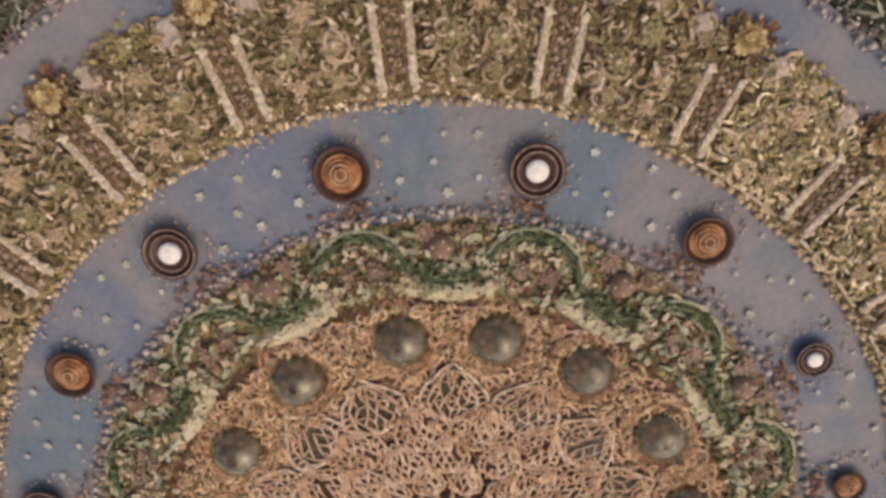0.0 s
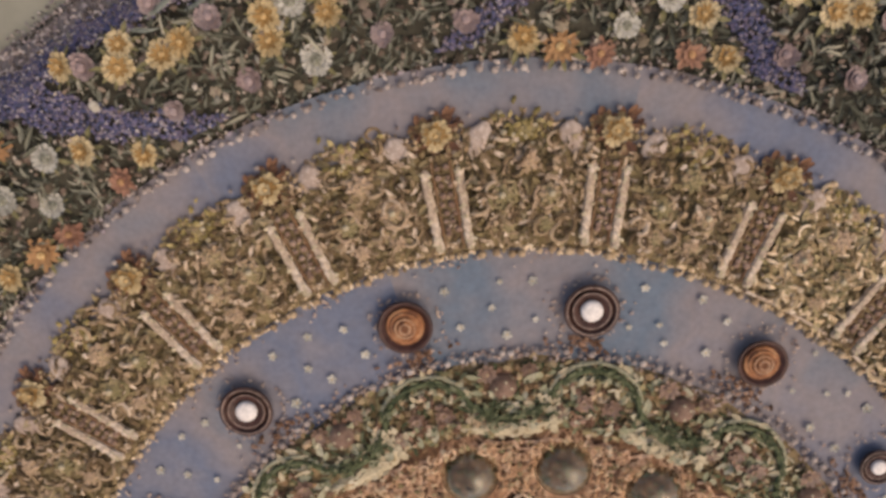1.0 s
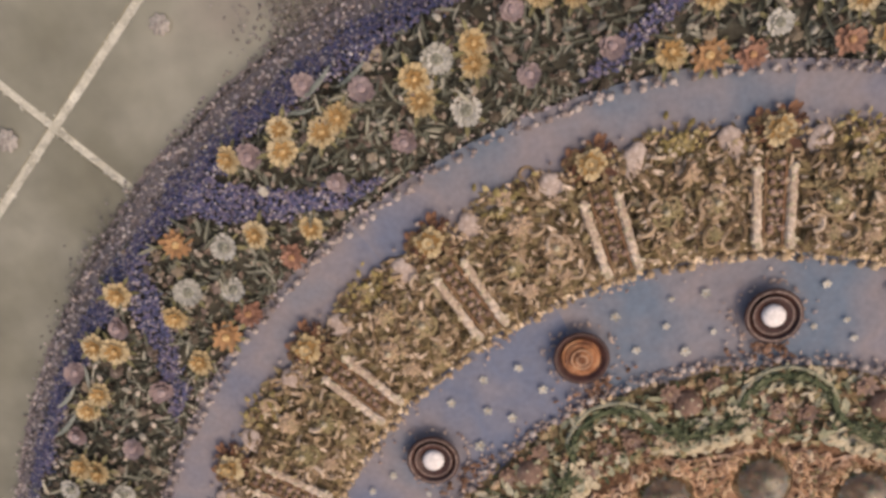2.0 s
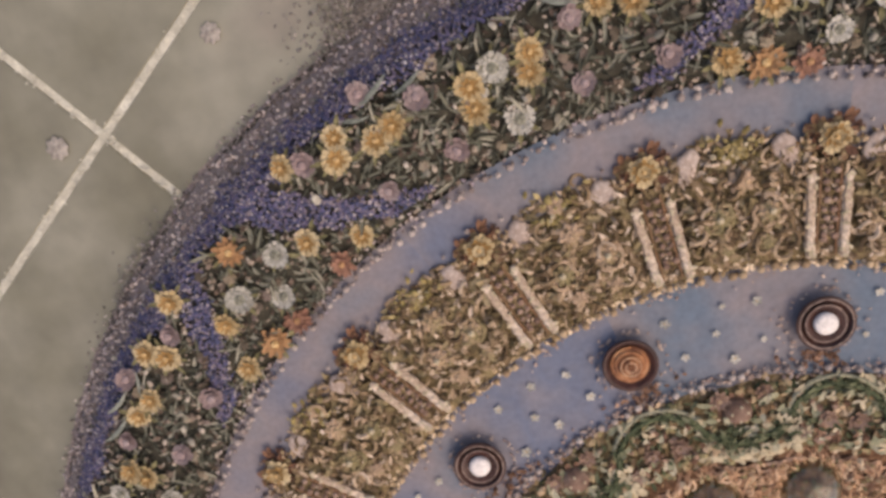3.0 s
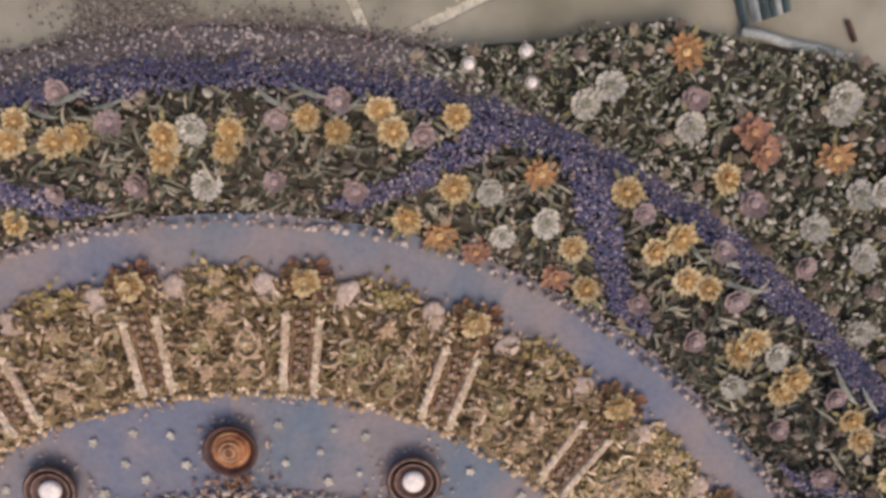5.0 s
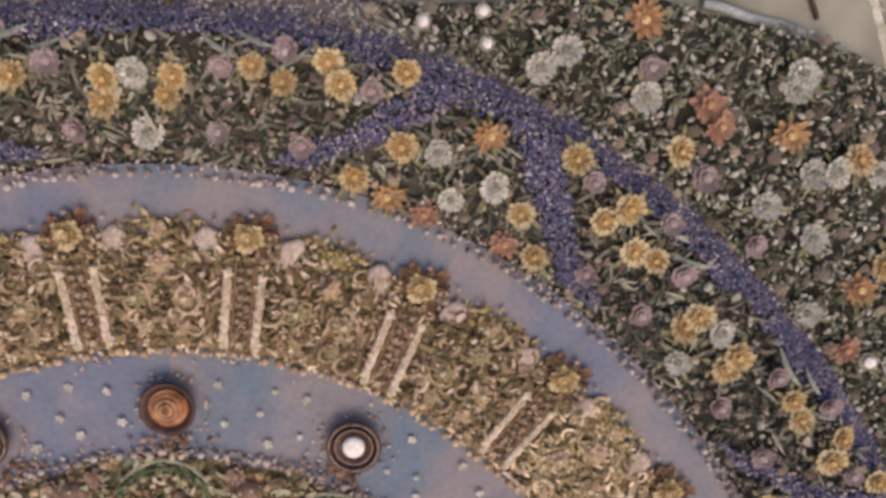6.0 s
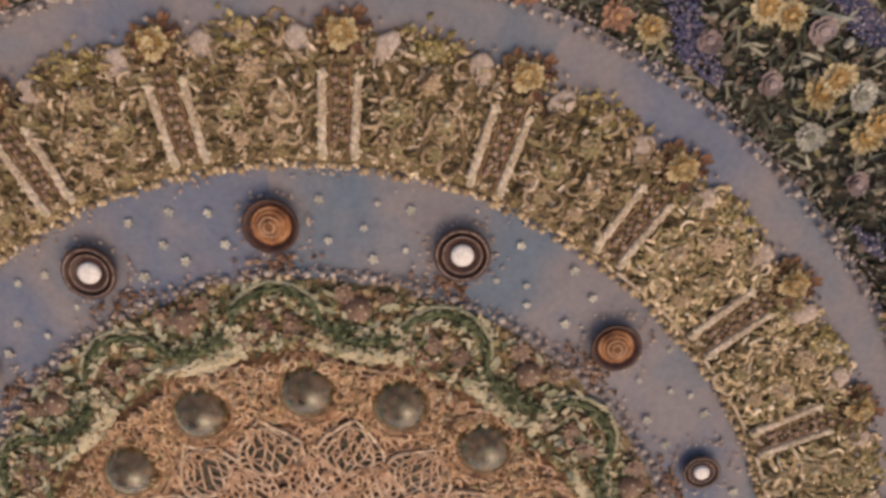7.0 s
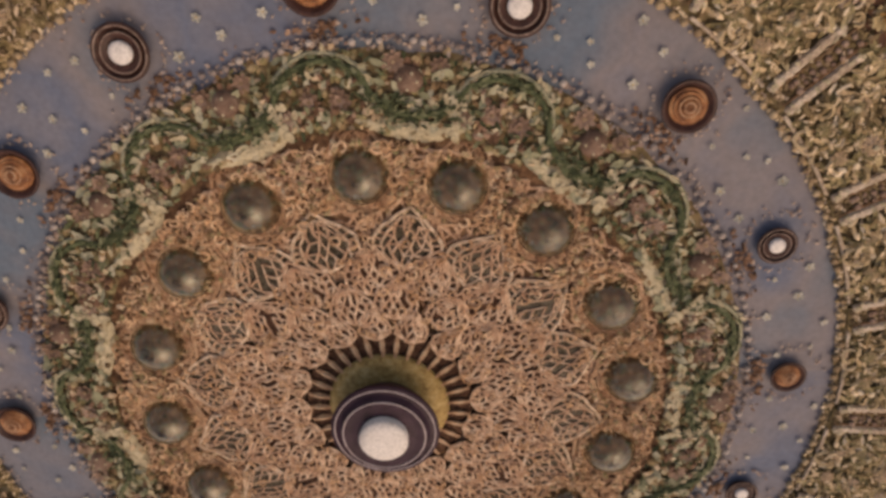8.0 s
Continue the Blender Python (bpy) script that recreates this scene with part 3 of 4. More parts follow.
scatter("edge_grit", CHIP, P, rng.uniform(0.006, 0.015, len(P)), M_EDGE, "mauve and brown dried petal grit along the bed edge", 0.6)
heap = []
for mid, wide, far, count in ((108.8, 2.3, 0.075, 2000), (100.5, 1.2, 0.035, 350), (97.0, 0.7, 0.03, 220), (93.0, 2.2, 0.03, 500), (122.0, 6.0, 0.016, 800), (133.0, 3.0, 0.03, 600)):
    for i in range(count):
        a, r = rng.normal(mid, wide), 2.17 + abs(rng.normal(0, far))
        heap.append((r * math.cos(radians(a)), r * math.sin(radians(a)), 0.004 + rng.uniform(0, 0.012)))
scatter("spilled_grit", CHIP, np.array(heap), rng.uniform(0.005, 0.012, len(heap)), M_SPILL, "dried petal grit spilled onto the stone floor", 0.6)
P, A = sown(13000, 1.76, 2.12, keep=lambda r, a: not violet(r, a))
scatter("bed_leaves", NARROW, P, rng.uniform(0.018, 0.046, len(P)), M_LEAF, "dark grey-green leaves packed between the flower heads", 0.45)
P, A = sown(7000, 1.745, 2.12, keep=lambda r, a: not violet(r, a), lift=0.012)
scatter("bed_petals", CHIP, P, rng.uniform(0.008, 0.020, len(P)), M_STEM, "small cream, brown and pale petals between the leaves", 0.6)
P, A = sown(560, 1.765, 2.08, keep=lambda r, a: not violet(r, a), lift=0.006)
scatter("filler_blossoms", rosette_form(1.0, 5, 14), P, rng.uniform(0.009, 0.017, len(P)), M_FILL, "small tan, cream and mauve filler blossoms in the bed", 0.3)
P, A = sown(1700, 1.76, 2.09, keep=lambda r, a: not violet(r, a), lift=0.014)
scatter("bed_blades", SLIM, P, rng.uniform(0.026, 0.058, len(P)), M_BLADE, "thin pale grey-green leaf blades between the flowers", 0.4, stretch=1.3)
P, A = sown(300, 1.76, 2.07, keep=lambda r, a: not violet(r, a), lift=0.018)
scatter("pale_buds", rosette_form(1.0, 4, 10), P, rng.uniform(0.006, 0.013, len(P)), M_BUD, "small cream flower buds between the leaves", 0.6)


# ---- the loose flower heap beside the bed ----
def spread_edge(a):
    pts = [(-40, 2.1), (-10, 2.35), (15, 2.6), (45, 2.74), (60, 2.72), (66, 2.64), (69, 2.585), (71, 2.545), (74, 2.485), (78, 2.445), (80, 2.38), (84, 2.28), (90, 2.19), (95, 2.12)]
    for (a0, r0), (a1, r1) in zip(pts, pts[1:]):
        if a0 <= a <= a1:
            return r0 + (r1 - r0) * (a - a0) / (a1 - a0)
    return 0.0


def heap_z(r, a):
    s = (r - 2.08) / max(0.02, spread_edge(a) - 2.08)
    return 0.015 + 0.075 * max(0.0, 1 - s) ** 0.5


def heap_sown(n, lift=0.0, inner=2.112):
    out = []
    while len(out) < n:
        a = rng.uniform(-38, 94)
        r = rng.uniform(inner, 2.76)
        if r < spread_edge(a) + 0.03 * noise.noise((a * 0.4, r * 9, 5.0)):
            k = shrink(a)
            out.append((r * k * math.cos(radians(a)), r * k * math.sin(radians(a)), heap_z(r, a) + lift))
    return np.array(out)


mound_v, mound_f = [], []
NA, NR = 80, 8
for i in range(NA + 1):
    a = -38 + 132 * i / NA
    for j in range(NR + 1):
        r = 2.115 + (max(2.14, spread_edge(a)) - 2.115) * j / NR
        k = shrink(a)
        mound_v.append((r * k * math.cos(radians(a)), r * k * math.sin(radians(a)), 0.002 if j == NR else heap_z(max(2.08, r), a) - 0.012))
for i in range(NA):
    for j in range(NR):
        q = i * (NR + 1) + j
        mound_f.append((q, q + 1, q + NR + 2, q + NR + 1))
tagged(obj("flower_heap", mound_v, mound_f, M_BOARD, smooth=True), "low dark heap of leaves and flowers on the floor beside the mandala", "flower heap", kind="structure")
P = heap_sown(9000, 0.008)
scatter("heap_leaves", NARROW, P, rng.uniform(0.015, 0.036, len(P)), M_HEAPLEAF, "olive leaves heaped on the floor", 0.5)
P = heap_sown(300, 0.013)
scatter("heap_blossoms", rosette_form(1.0, 5, 14), P, rng.uniform(0.010, 0.019, len(P)), M_FILL, "small tan and cream blossoms in the heap", 0.3)
P = heap_sown(5800, 0.013)
scatter("heap_petals", CHIP, P, rng.uniform(0.010, 0.022, len(P)), M_HEAPCHIP, "brown and cream petals heaped among the leaves", 0.6)
for kd, r, a, s in (("b", 2.241, 84.6, 0.9), ("b", 2.18, 83.7, 0.95), ("b", 2.174, 87.6, 0.85), ("w", 2.183, 80.3, 1.1), ("w", 2.243, 79.3, 1.1), ("w", 2.25, 74.0, 1.1), ("o", 2.393, 76.2, 1.1),
                    ("p", 2.31, 74.6, 1.1), ("r", 2.32, 70.7, 1.2), ("r", 2.30, 69.4, 1.1), ("y", 2.20, 70.5, 1.1), ("p", 2.19, 68.2, 1.1), ("w", 2.37, 63.2, 1.1), ("w", 2.27, 60.5, 1.1),
                    ("w", 2.24, 64.1, 1.0), ("p", 2.16, 62.9, 1.0), ("w", 2.15, 57.0, 1.0), ("o", 2.28, 56.0, 1.0)):
    plant(kd, r, a, s, "flowers of the heap", z=heap_z(r, a) + 0.02)
n = 0
while n < 70:
    a, r = frnd.uniform(-30, 72), frnd.uniform(2.14, 2.6)
    if r < spread_edge(a) - 0.05 and not (55 < a < 86 and r < 2.36):
        plant(frnd.choice("wwpyobr"), r, a, 1.05, "flowers of the heap", z=heap_z(r, a) + 0.02)
        n += 1


# ---- arched panels ----
def panel_keep(half):
    """Inside one arch, by radius and the distance from its middle in metres."""
    def keep(r, d):
        if r < 1.325 or abs(d) > (half * r - 0.058 if r < 1.53 else half * r - 0.03):
            return False
        if r > 1.55:
            return ((r - 1.55) / 0.095) ** 2 + (d / (half * 1.55 - 0.035)) ** 2 < 1
        return True
    return keep


HALF = radians(7.5)
inside = panel_keep(HALF)


def panel_points(count, lift=0.0):
    out = []
    while len(out) < count:
        r, d = rng.uniform(1.32, 1.65), rng.uniform(-0.21, 0.21)
        if inside(r, d):
            out.append((r * math.cos(d / r), r * math.sin(d / r), height(r) + lift))
    return np.array(out)


def panel(variant, chip, leaf):
    e = root("floral_panel", "arched panel of olive moss, tan petals and small rosettes", "panel", "arched panels of the mandala")
    v, f = [], []
    nr, nd = 14, 14
    for i in range(nr + 1):
        r = 1.318 + (1.645 - 1.318) * i / nr
        w = HALF * r - 0.05
        if r > 1.55:
            w = (HALF * 1.55 - 0.03) * math.sqrt(max(0.02, 1 - ((r - 1.55) / 0.096) ** 2))
        for j in range(nd + 1):
            d = w * (2 * j / nd - 1)
            edge = min(1.0, 4.5 * min(j, nd - j) / nd, 4.5 * (min(i, nr - i) + 0.2) / nr)
            v.append((r * math.cos(d / r), r * math.sin(d / r), 0.05 + (height(r) - 0.05) * edge ** 0.5 + 0.006 * noise.noise((r * 30, d * 30, variant))))
    for i in range(nr):
        for j in range(nd):
            q = i * (nd + 1) + j
            f.append((q, q + nd + 1, q + nd + 2, q + 1))
    obj("moss", v, f, M_ARCH, e, smooth=True)
    P = panel_points(190, 0.005)
    scatter("leaves", LEAF, P, rng.uniform(0.03, 0.06, len(P)), leaf, "olive leaves", 0.5, parent=e)
    P = panel_points(230, 0.009)
    scatter("long_petals", NARROW, P, rng.uniform(0.018, 0.044, len(P)), chip, "long tan and brown petals", 0.45, parent=e)
    P = panel_points(110, 0.008)
    scatter("petals", CHIP, P, rng.uniform(0.011, 0.028, len(P)), chip, "tan and brown petals", 0.6, parent=e)
    P = panel_points(20, 0.012)
    scatter("tan_litter", CURL, P, rng.uniform(0.028, 0.05, len(P)), chip, "curled tan petals", 0.4, parent=e)
    P = panel_points(26, 0.010)
    scatter("pale_petals", LEAF, P, rng.uniform(0.022, 0.04, len(P)), chip, "long beige petals", 0.35, parent=e)
    base = [(1.322 * math.cos(d / 1.322), 1.322 * math.sin(d / 1.322), 0.074 + rng.uniform(-0.002, 0.002)) for d in np.linspace(-0.125, 0.125, 18) + rng.normal(0, 0.002, 18)]
    if variant > 3:
        obj("base_trim", *tube(base, 0.0055, 5, False), M_BAR, e, "cream base trim", smooth=True)
    # rosettes that mirror about the middle of the arch
    for r, d, s in ((1.45, 0.055, 0.026), (1.45, -0.055, 0.026), (1.53, 0.0, 0.03), (1.60, 0.0, 0.024), (1.375, 0.045, 0.02), (1.375, -0.045, 0.02)):
        v, f = rosette_form(s)
        ob = obj("rosette", v, f, M_ROS, e)
        ob.matrix_basis = Matrix.Translation((r * math.cos(d / r), r * math.sin(d / r), height(r) + 0.01))
    P = np.array([(1.595 + rng.normal(0, 0.024), rng.normal(0, 0.03), height(1.59) + rng.uniform(0.006, 0.016)) for k in range(60)])
    scatter("ochre_litter", CHIP, P, rng.uniform(0.012, 0.024, len(P)), M_OCHRE, "ochre and olive buds", 0.5, parent=e)
    P = np.array([(1.59 + rng.normal(0, 0.02), rng.normal(0, 0.025), height(1.59) + 0.014) for k in range(7)])
    scatter("pale_litter", ball(1, 0.9), P, rng.uniform(0.005, 0.009, len(P)), M_CREAM, "pale buds", 0.4, parent=e)
    for sgn in (-1, 1):
        ob = obj("shoulder_petal", *blob(0.044, 0.027, 0.012, variant + 3 * sgn), M_SHOULDER, e, "smooth pinkish-grey petal", smooth=True)
        d = sgn * 0.108
        ob.matrix_basis = Matrix.Translation((1.58 * math.cos(d / 1.54), 1.58 * math.sin(d / 1.54), height(1.58) + 0.004)) @ pose(0, 0, 0, 0, 0, sgn * -16 + rng.uniform(-8, 8))
        d = sgn * 0.058
        loop = [((0.036 + rng.uniform(-0.009, 0.006)) * math.cos(t), (0.036 + rng.uniform(-0.009, 0.006)) * math.sin(t), rng.uniform(-0.009, 0.003)) for t in np.linspace(0, 2 * math.pi, 17)[:-1]]
        ob = obj("wreath", *tube(loop, 0.0062, 5), M_ROS, e, "tan cord wreath", smooth=True)
        ob.matrix_basis = Matrix.Translation((1.45, d, height(1.45) + 0.010))
        ob = obj("bud", *ball(0.009, 0.8), M_CREAM, e, "pale bud", smooth=True)
        ob.matrix_basis = Matrix.Translation((1.45, d, height(1.45) + 0.026))
    return e


def bar_mesh():
    """A knobbly cream bar along +x, 0.2 m long."""
    v, f = [], []
    n, seg = 22, 7
    for i in range(n + 1):
        x = 0.205 * i / n
        w = (0.0115 + 0.0045 * noise.noise((i * 0.9, 4.0, 0.0))) * (0.5 if i in (0, n) else 1)
        off = 0.006 * noise.noise((i * 0.35, 9.0, 1.0))
        for k in range(seg):
            t = 2 * math.pi * k / seg
            v.append((x, off + w * math.cos(t), w * 0.9 * math.sin(t)))
    for i in range(n):
        for k in range(seg):
            l = (k + 1) % seg
            f.append((i * seg + k, i * seg + l, (i + 1) * seg + l, (i + 1) * seg + k))
    return v, f


def divider():
    e = root("column", "pair of cream bars with a rust bead chain between", "column", "columns between the panels")
    for sgn in (-1, 1):
        b = obj("bar", *bar_mesh(), M_BAR, e)
        b.matrix_basis = pose(1.325, sgn * 0.037, 0.086, 0, 0, sgn * 1.4)
    for y in (-0.022, 0.022):
        run = [(1.33 + 0.215 * q, y + 0.003 * noise.noise((q * 9, y * 90, 1.0)), 0.083 + 0.008 * q) for q in np.linspace(0, 1, 12)]
        obj("cord", *tube(run, 0.0034, 5, False), M_WING, e, "rust cord", smooth=True)
    plate = [(1.32, -0.028, 0.075), (1.32, 0.028, 0.075), (1.56, 0.034, 0.085), (1.56, -0.034, 0.085), (1.32, -0.03, 0.05), (1.32, 0.03, 0.05), (1.56, 0.036, 0.05), (1.56, -0.036, 0.05)]
    obj("strip", plate, [(0, 3, 2, 1), (0, 1, 5, 4), (2, 3, 7, 6), (0, 4, 7, 3), (1, 2, 6, 5)], M_ARCH, e, "brown moss strip")
    one = obj("bead", *ball(0.009, 0.9), M_CHAIN, e, smooth=True)
    one.matrix_basis = pose(1.37, 0.008, 0.088)
    for i in range(1, 9):
        for sgn in (-1, 1):
            share(one, e, pose(1.355 + 0.022 * i + rng.normal(0, 0.003), sgn * 0.010 + rng.normal(0, 0.003), 0.086 + 0.001 * i) @ Matrix.Scale(rng.uniform(0.7, 1.15), 4))
    P = np.array([(x, rng.normal(0, 0.02), 0.079 + 0.04 * (x - 1.32)) for x in rng.uniform(1.325, 1.56, 110)])
    scatter("petals", CHIP, P, rng.uniform(0.008, 0.02, len(P)), M_ARCHCHIP, "rust and pinkish petal crumbs", 0.6, parent=e)
    P = np.array([(x, sgn * 0.038 + rng.normal(0, 0.007), 0.092 + 0.01 * (x - 1.32)) for x in rng.uniform(1.325, 1.53, 24) for sgn in (-1, 1)])
    scatter("cream_crumbs", CHIP, P, rng.uniform(0.008, 0.018, len(P)), M_CREAM, "cream petal crumbs", 0.5, parent=e)
    return e


def spray():
    """The yellow flower with maroon leaves that crowns a column."""
    e = root("crown_flower", "round yellow flower with maroon leaves crowning a column", "flower", "crown flowers of the columns")
    obj("outer_petals", *whorl(17, 0.012, 0.0235, 0.0125, 0.08, 0.0, 0.75, 0, 0.24, 31), M_YEL, e)
    obj("inner_petals", *whorl(12, 0.008, 0.018, 0.0105, 0.35, 0.006, 0.65, 0.5, 0.26, 32), M_YELD, e)
    obj("heart_petals", *whorl(9, 0.003, 0.012, 0.009, 0.7, 0.011, 0.6, 0.2, 0.2, 33), M_YEL, e)
    obj("flower_centre", *moved(ball(0.006, 0.7), Matrix.Translation((0, 0, 0.014))), M_YELC, e)
    sets = []
    rr = random.Random(77)
    for k in range(46):
        side = 1 if k % 2 else -1
        ang = side * rr.gauss(80, 34)
        reach = rr.uniform(0.008, 0.05)
        m = pose(0, 0, -0.016 + rr.uniform(0, 0.006), 0, 0, ang) @ pose(reach, 0, 0, rr.uniform(-25, 25), rr.uniform(-12, 6), rr.uniform(-60, 60))
        sets.append(moved(petal(rr.uniform(0.018, 0.034), rr.uniform(0.014, 0.022), 0.05, 3, 0.45), m))
    obj("leaves", *merged(*sets), M_WING, e, "rust and olive-brown leaves")
    pp = np.array([(rng.normal(-0.008, 0.017), rng.normal(0, 0.045), rng.uniform(-0.015, -0.006)) for k in range(60)])
    scatter("petals", CHIP, pp, rng.uniform(0.009, 0.02, len(pp)), M_MOSSCHIP, "rust and cream petals", 0.6, parent=e)
    one = obj("bead", *ball(0.0075, 0.9), M_PEARL, e, "cream bead", smooth=True)
    one.matrix_basis = pose(0.052, 0, -0.01)
    for sgn in (-1, 1):
        share(one, e, pose(0.03, sgn * 0.085, -0.014, 0, 0, 20) @ Matrix.Scale(0.8, 4))
    return e


pg = obj("panel_ground", *lathe([(1.305, 0.050), (1.32, 0.062), (1.40, 0.066), (1.52, 0.066), (1.575, 0.060), (1.585, 0.050)], 180), M_ARCH, smooth=True)
for v in pg.data.vertices:
    k = shrink(math.degrees(math.atan2(v.co.y, v.co.x)))
    v.co.x, v.co.y = v.co.x * k, v.co.y * k
tagged(pg, "brown moss ground under the arched panels", "moss", kind="structure")
P, A = sown(3200, 1.325, 1.575)
P[:, 2] = 0.067
scatter("panel_crumbs", NARROW, P, rng.uniform(0.012, 0.03, len(P)), M_ARCHCHIP, "tan and brown petal crumbs between the arched panels", 0.4)
panels = [panel(i, M_ARCHCHIP, M_ARCHLEAF) for i in range(4)] + [panel(i, M_TANCHIP, M_TANLEAF) for i in (4, 5)]
for ob in panels[4:]:
    tagged(ob, "arched panel of tan and beige swirled petals with small rosettes")
fresh = set(range(6))
col, crown = divider(), spray()
for i in range(24):
    a = 96.45 + 15 * i
    k = shrink((a + 180) % 360 - 180)
    kp = shrink((a + 187.5) % 360 - 180)
    mp = pose(0, 0, 0, 0, 0, a + 7.5)
    md = pose(0, 0, 0, 0, 0, a)
    mc = Matrix.Translation(polar(1.608, a, 0.096)) @ pose(0, 0, 0, 0, 0, a)
    mid = (a + 187.5) % 360 - 180
    # Tan panels on the +x side; their paleness also stands in for stronger light there.
    which = 4 + i % 2 if -75 < mid < 66 else (i * 7 + i // 5) % 4
    if which in fresh:
        fresh.discard(which)
        panels[which].matrix_basis = mp @ Matrix.Scale(kp, 4)
    else:
        ob = copy_thing(panels[which], mp)
        ob.scale = (kp, kp, kp)
    if i == 0:
        col.matrix_basis, crown.matrix_basis = md @ Matrix.Scale(k, 4), mc
    else:
        ob = copy_thing(col, md)
        ob.scale = (k, k, k)
        copy_thing(crown, mc)


# ---- bowls on the inner cloth ----
def bowl_mesh():
    prof = [(0.0, 0.0), (0.040, 0.0), (0.052, 0.010), (0.066, 0.028), (0.070, 0.036), (0.066, 0.040), (0.058, 0.032), (0.050, 0.022), (0.0, 0.016)]
    return lathe(prof, 32)


def circle(r, z, w, seg=32):
    return tube([(r * math.cos(t), r * math.sin(t), z) for t in np.linspace(0, 2 * math.pi, seg + 1)[:-1]], w, 6)


def candle_bowl():
    e = root("candle_bowl", "dark clay bowl holding a round white candle", "candle bowl", "bowls on the blue cloth")
    b = obj("bowl", *bowl_mesh(), M_CLAY, e, smooth=True)
    obj("rim", *circle(0.062, 0.039, 0.0022), M_RIM, b, "worn pale rim")
    b = obj("cup", *lathe([(0.049, 0.018), (0.049, 0.034), (0.045, 0.036), (0.040, 0.030), (0.0, 0.026)], 28), M_CLAY, e, smooth=True)
    obj("rim", *circle(0.047, 0.036, 0.0018), M_RIM, b, "worn pale rim")
    obj("candle", *lathe([(0.027, 0.024), (0.028, 0.036), (0.026, 0.041), (0.016, 0.044), (0.0, 0.0445)], 24), M_WAX, e, "white wax candle", smooth=True)
    return e


def coil_bowl():
    e = root("coil_bowl", "dark clay bowl holding a ridged orange coil", "bowl", "bowls on the blue cloth")
    obj("bowl", *bowl_mesh(), M_CLAY, e, smooth=True)
    prof = [(0.044, 0.020)]
    for i in range(25):
        s = i / 24
        prof.append((0.043 * (1 - s) + 0.001, 0.028 + 0.022 * math.sin(s * 1.5) + 0.003 * math.cos(s * 2 * math.pi * 4.5)))
    c = obj("coil", *lathe([(1.08 * r, z) for r, z in prof], 32, True), M_COPPER, e, "ridged orange coil", smooth=True)
    # Paler rings along the ridges paint in the light that catches them.
    for r, z in ((0.0368, 0.0345), (0.0249, 0.0425), (0.013, 0.048)):
        obj("ridge", *circle(r, z, 0.0026, 24), M_NET2, c, "pale orange ridge")
    return e


cb, kb = candle_bowl(), coil_bowl()
for i, a in enumerate(BOWLS):
    r = 1.150 + 0.014 * math.cos(radians(a - 150))
    s = (1.0, 1.0, 1.0, 0.93, 0.74, 0.72, 0.72)[i] if i < 7 else 0.95
    p = polar(r, a, 0.052, False)
    src = kb if i % 2 else cb
    m = Matrix.Translation(p) @ pose(0, 0, 0, 0, 0, 37 * i)
    if i < 2:
        src.matrix_basis = m @ Matrix.Scale(s, 4)
    else:
        ob = copy_thing(src, m)
        ob.scale = (s, s, s)

# small white blossoms on the inner cloth
blossom = root("white_blossom", "tiny white five-petalled blossom on the blue cloth", "blossom", "blossoms on the blue cloth")
obj("petals", *whorl(5, 0.002, 0.013, 0.011, 0.2, 0.0, 0.5, 0, 0.15, 3), M_WHT, blossom)
obj("flower_centre", *ball(0.003, 0.8), M_YELC, blossom)
placed = 0
for i, a in enumerate(BOWLS):
    for da, r in ((5.6, 1.11), (6.4, 1.225), (10.0, 1.16), (12.0, 1.095), (13.0, 1.225), (17.0, 1.11), (16.4, 1.22)):
        p = polar(r + frnd.uniform(-0.022, 0.022), a - da + frnd.uniform(-1.3, 1.3), 0.060, False)
        m = Matrix.Translation(p) @ pose(0, 0, 0, frnd.uniform(-10, 10), frnd.uniform(-10, 10), frnd.uniform(0, 360))
        s = frnd.uniform(0.55, 0.95)
        if placed:
            ob = copy_thing(blossom, m)
            ob.scale = (s, s, s)
        else:
            blossom.matrix_basis = m
        placed += 1
# loose petals round the bowls and along the beads
pts = []
for a in BOWLS:
    for k in range(60):
        t, d = rng.uniform(0, 2 * math.pi), 0.075 + abs(rng.normal(0, 0.016))
        p = polar(1.15, a, 0.057, False)
        pts.append((p.x + d * math.cos(t), p.y + d * math.sin(t), p.z + 0.002))
for k in range(1500):
    r = 1.03 + abs(rng.normal(0, 0.016)) if k % 2 else 1.300 - abs(rng.normal(0, 0.014))
    p = polar(r, rng.uniform(0, 360), 0.059, False)
    pts.append(tuple(p))
scatter("loose_petals", CHIP, np.array(pts), rng.uniform(0.006, 0.014, len(pts)), M_LOOSE, "loose pinkish and cream petals on the blue cloth", 0.4)

pts = []
for a in BOWLS:
    for k in range(46):
        r = 1.078 - abs(rng.normal(0, 0.028))
        pts.append(tuple(polar(max(1.02, r), a + rng.normal(0, 2.3), 0.058 + rng.uniform(0, 0.006), False)))
scatter("bowl_petals", CHIP, np.array(pts), rng.uniform(0.010, 0.022, len(pts)), M_RUSTCHIP, "rust and brown petals heaped against the clay bowls", 0.5)
P, A = sown(2600, 1.295, 1.328)
P[:, 2] = 0.060
scatter("panel_fringe", CHIP, P, rng.uniform(0.008, 0.018, len(P)), M_TANCHIP, "tan and cream petal fringe below the arched panels", 0.5)
P, A = sown(1000, 1.008, 1.042)
P[:, 2] = 0.060
scatter("moss_fringe", CHIP, P, rng.uniform(0.008, 0.018, len(P)), M_LOOSE, "mauve and cream petal fringe along the bead garland", 0.5)

# ---- moss band with its green garland ----
WAVES, PHASE = 13, 105.8


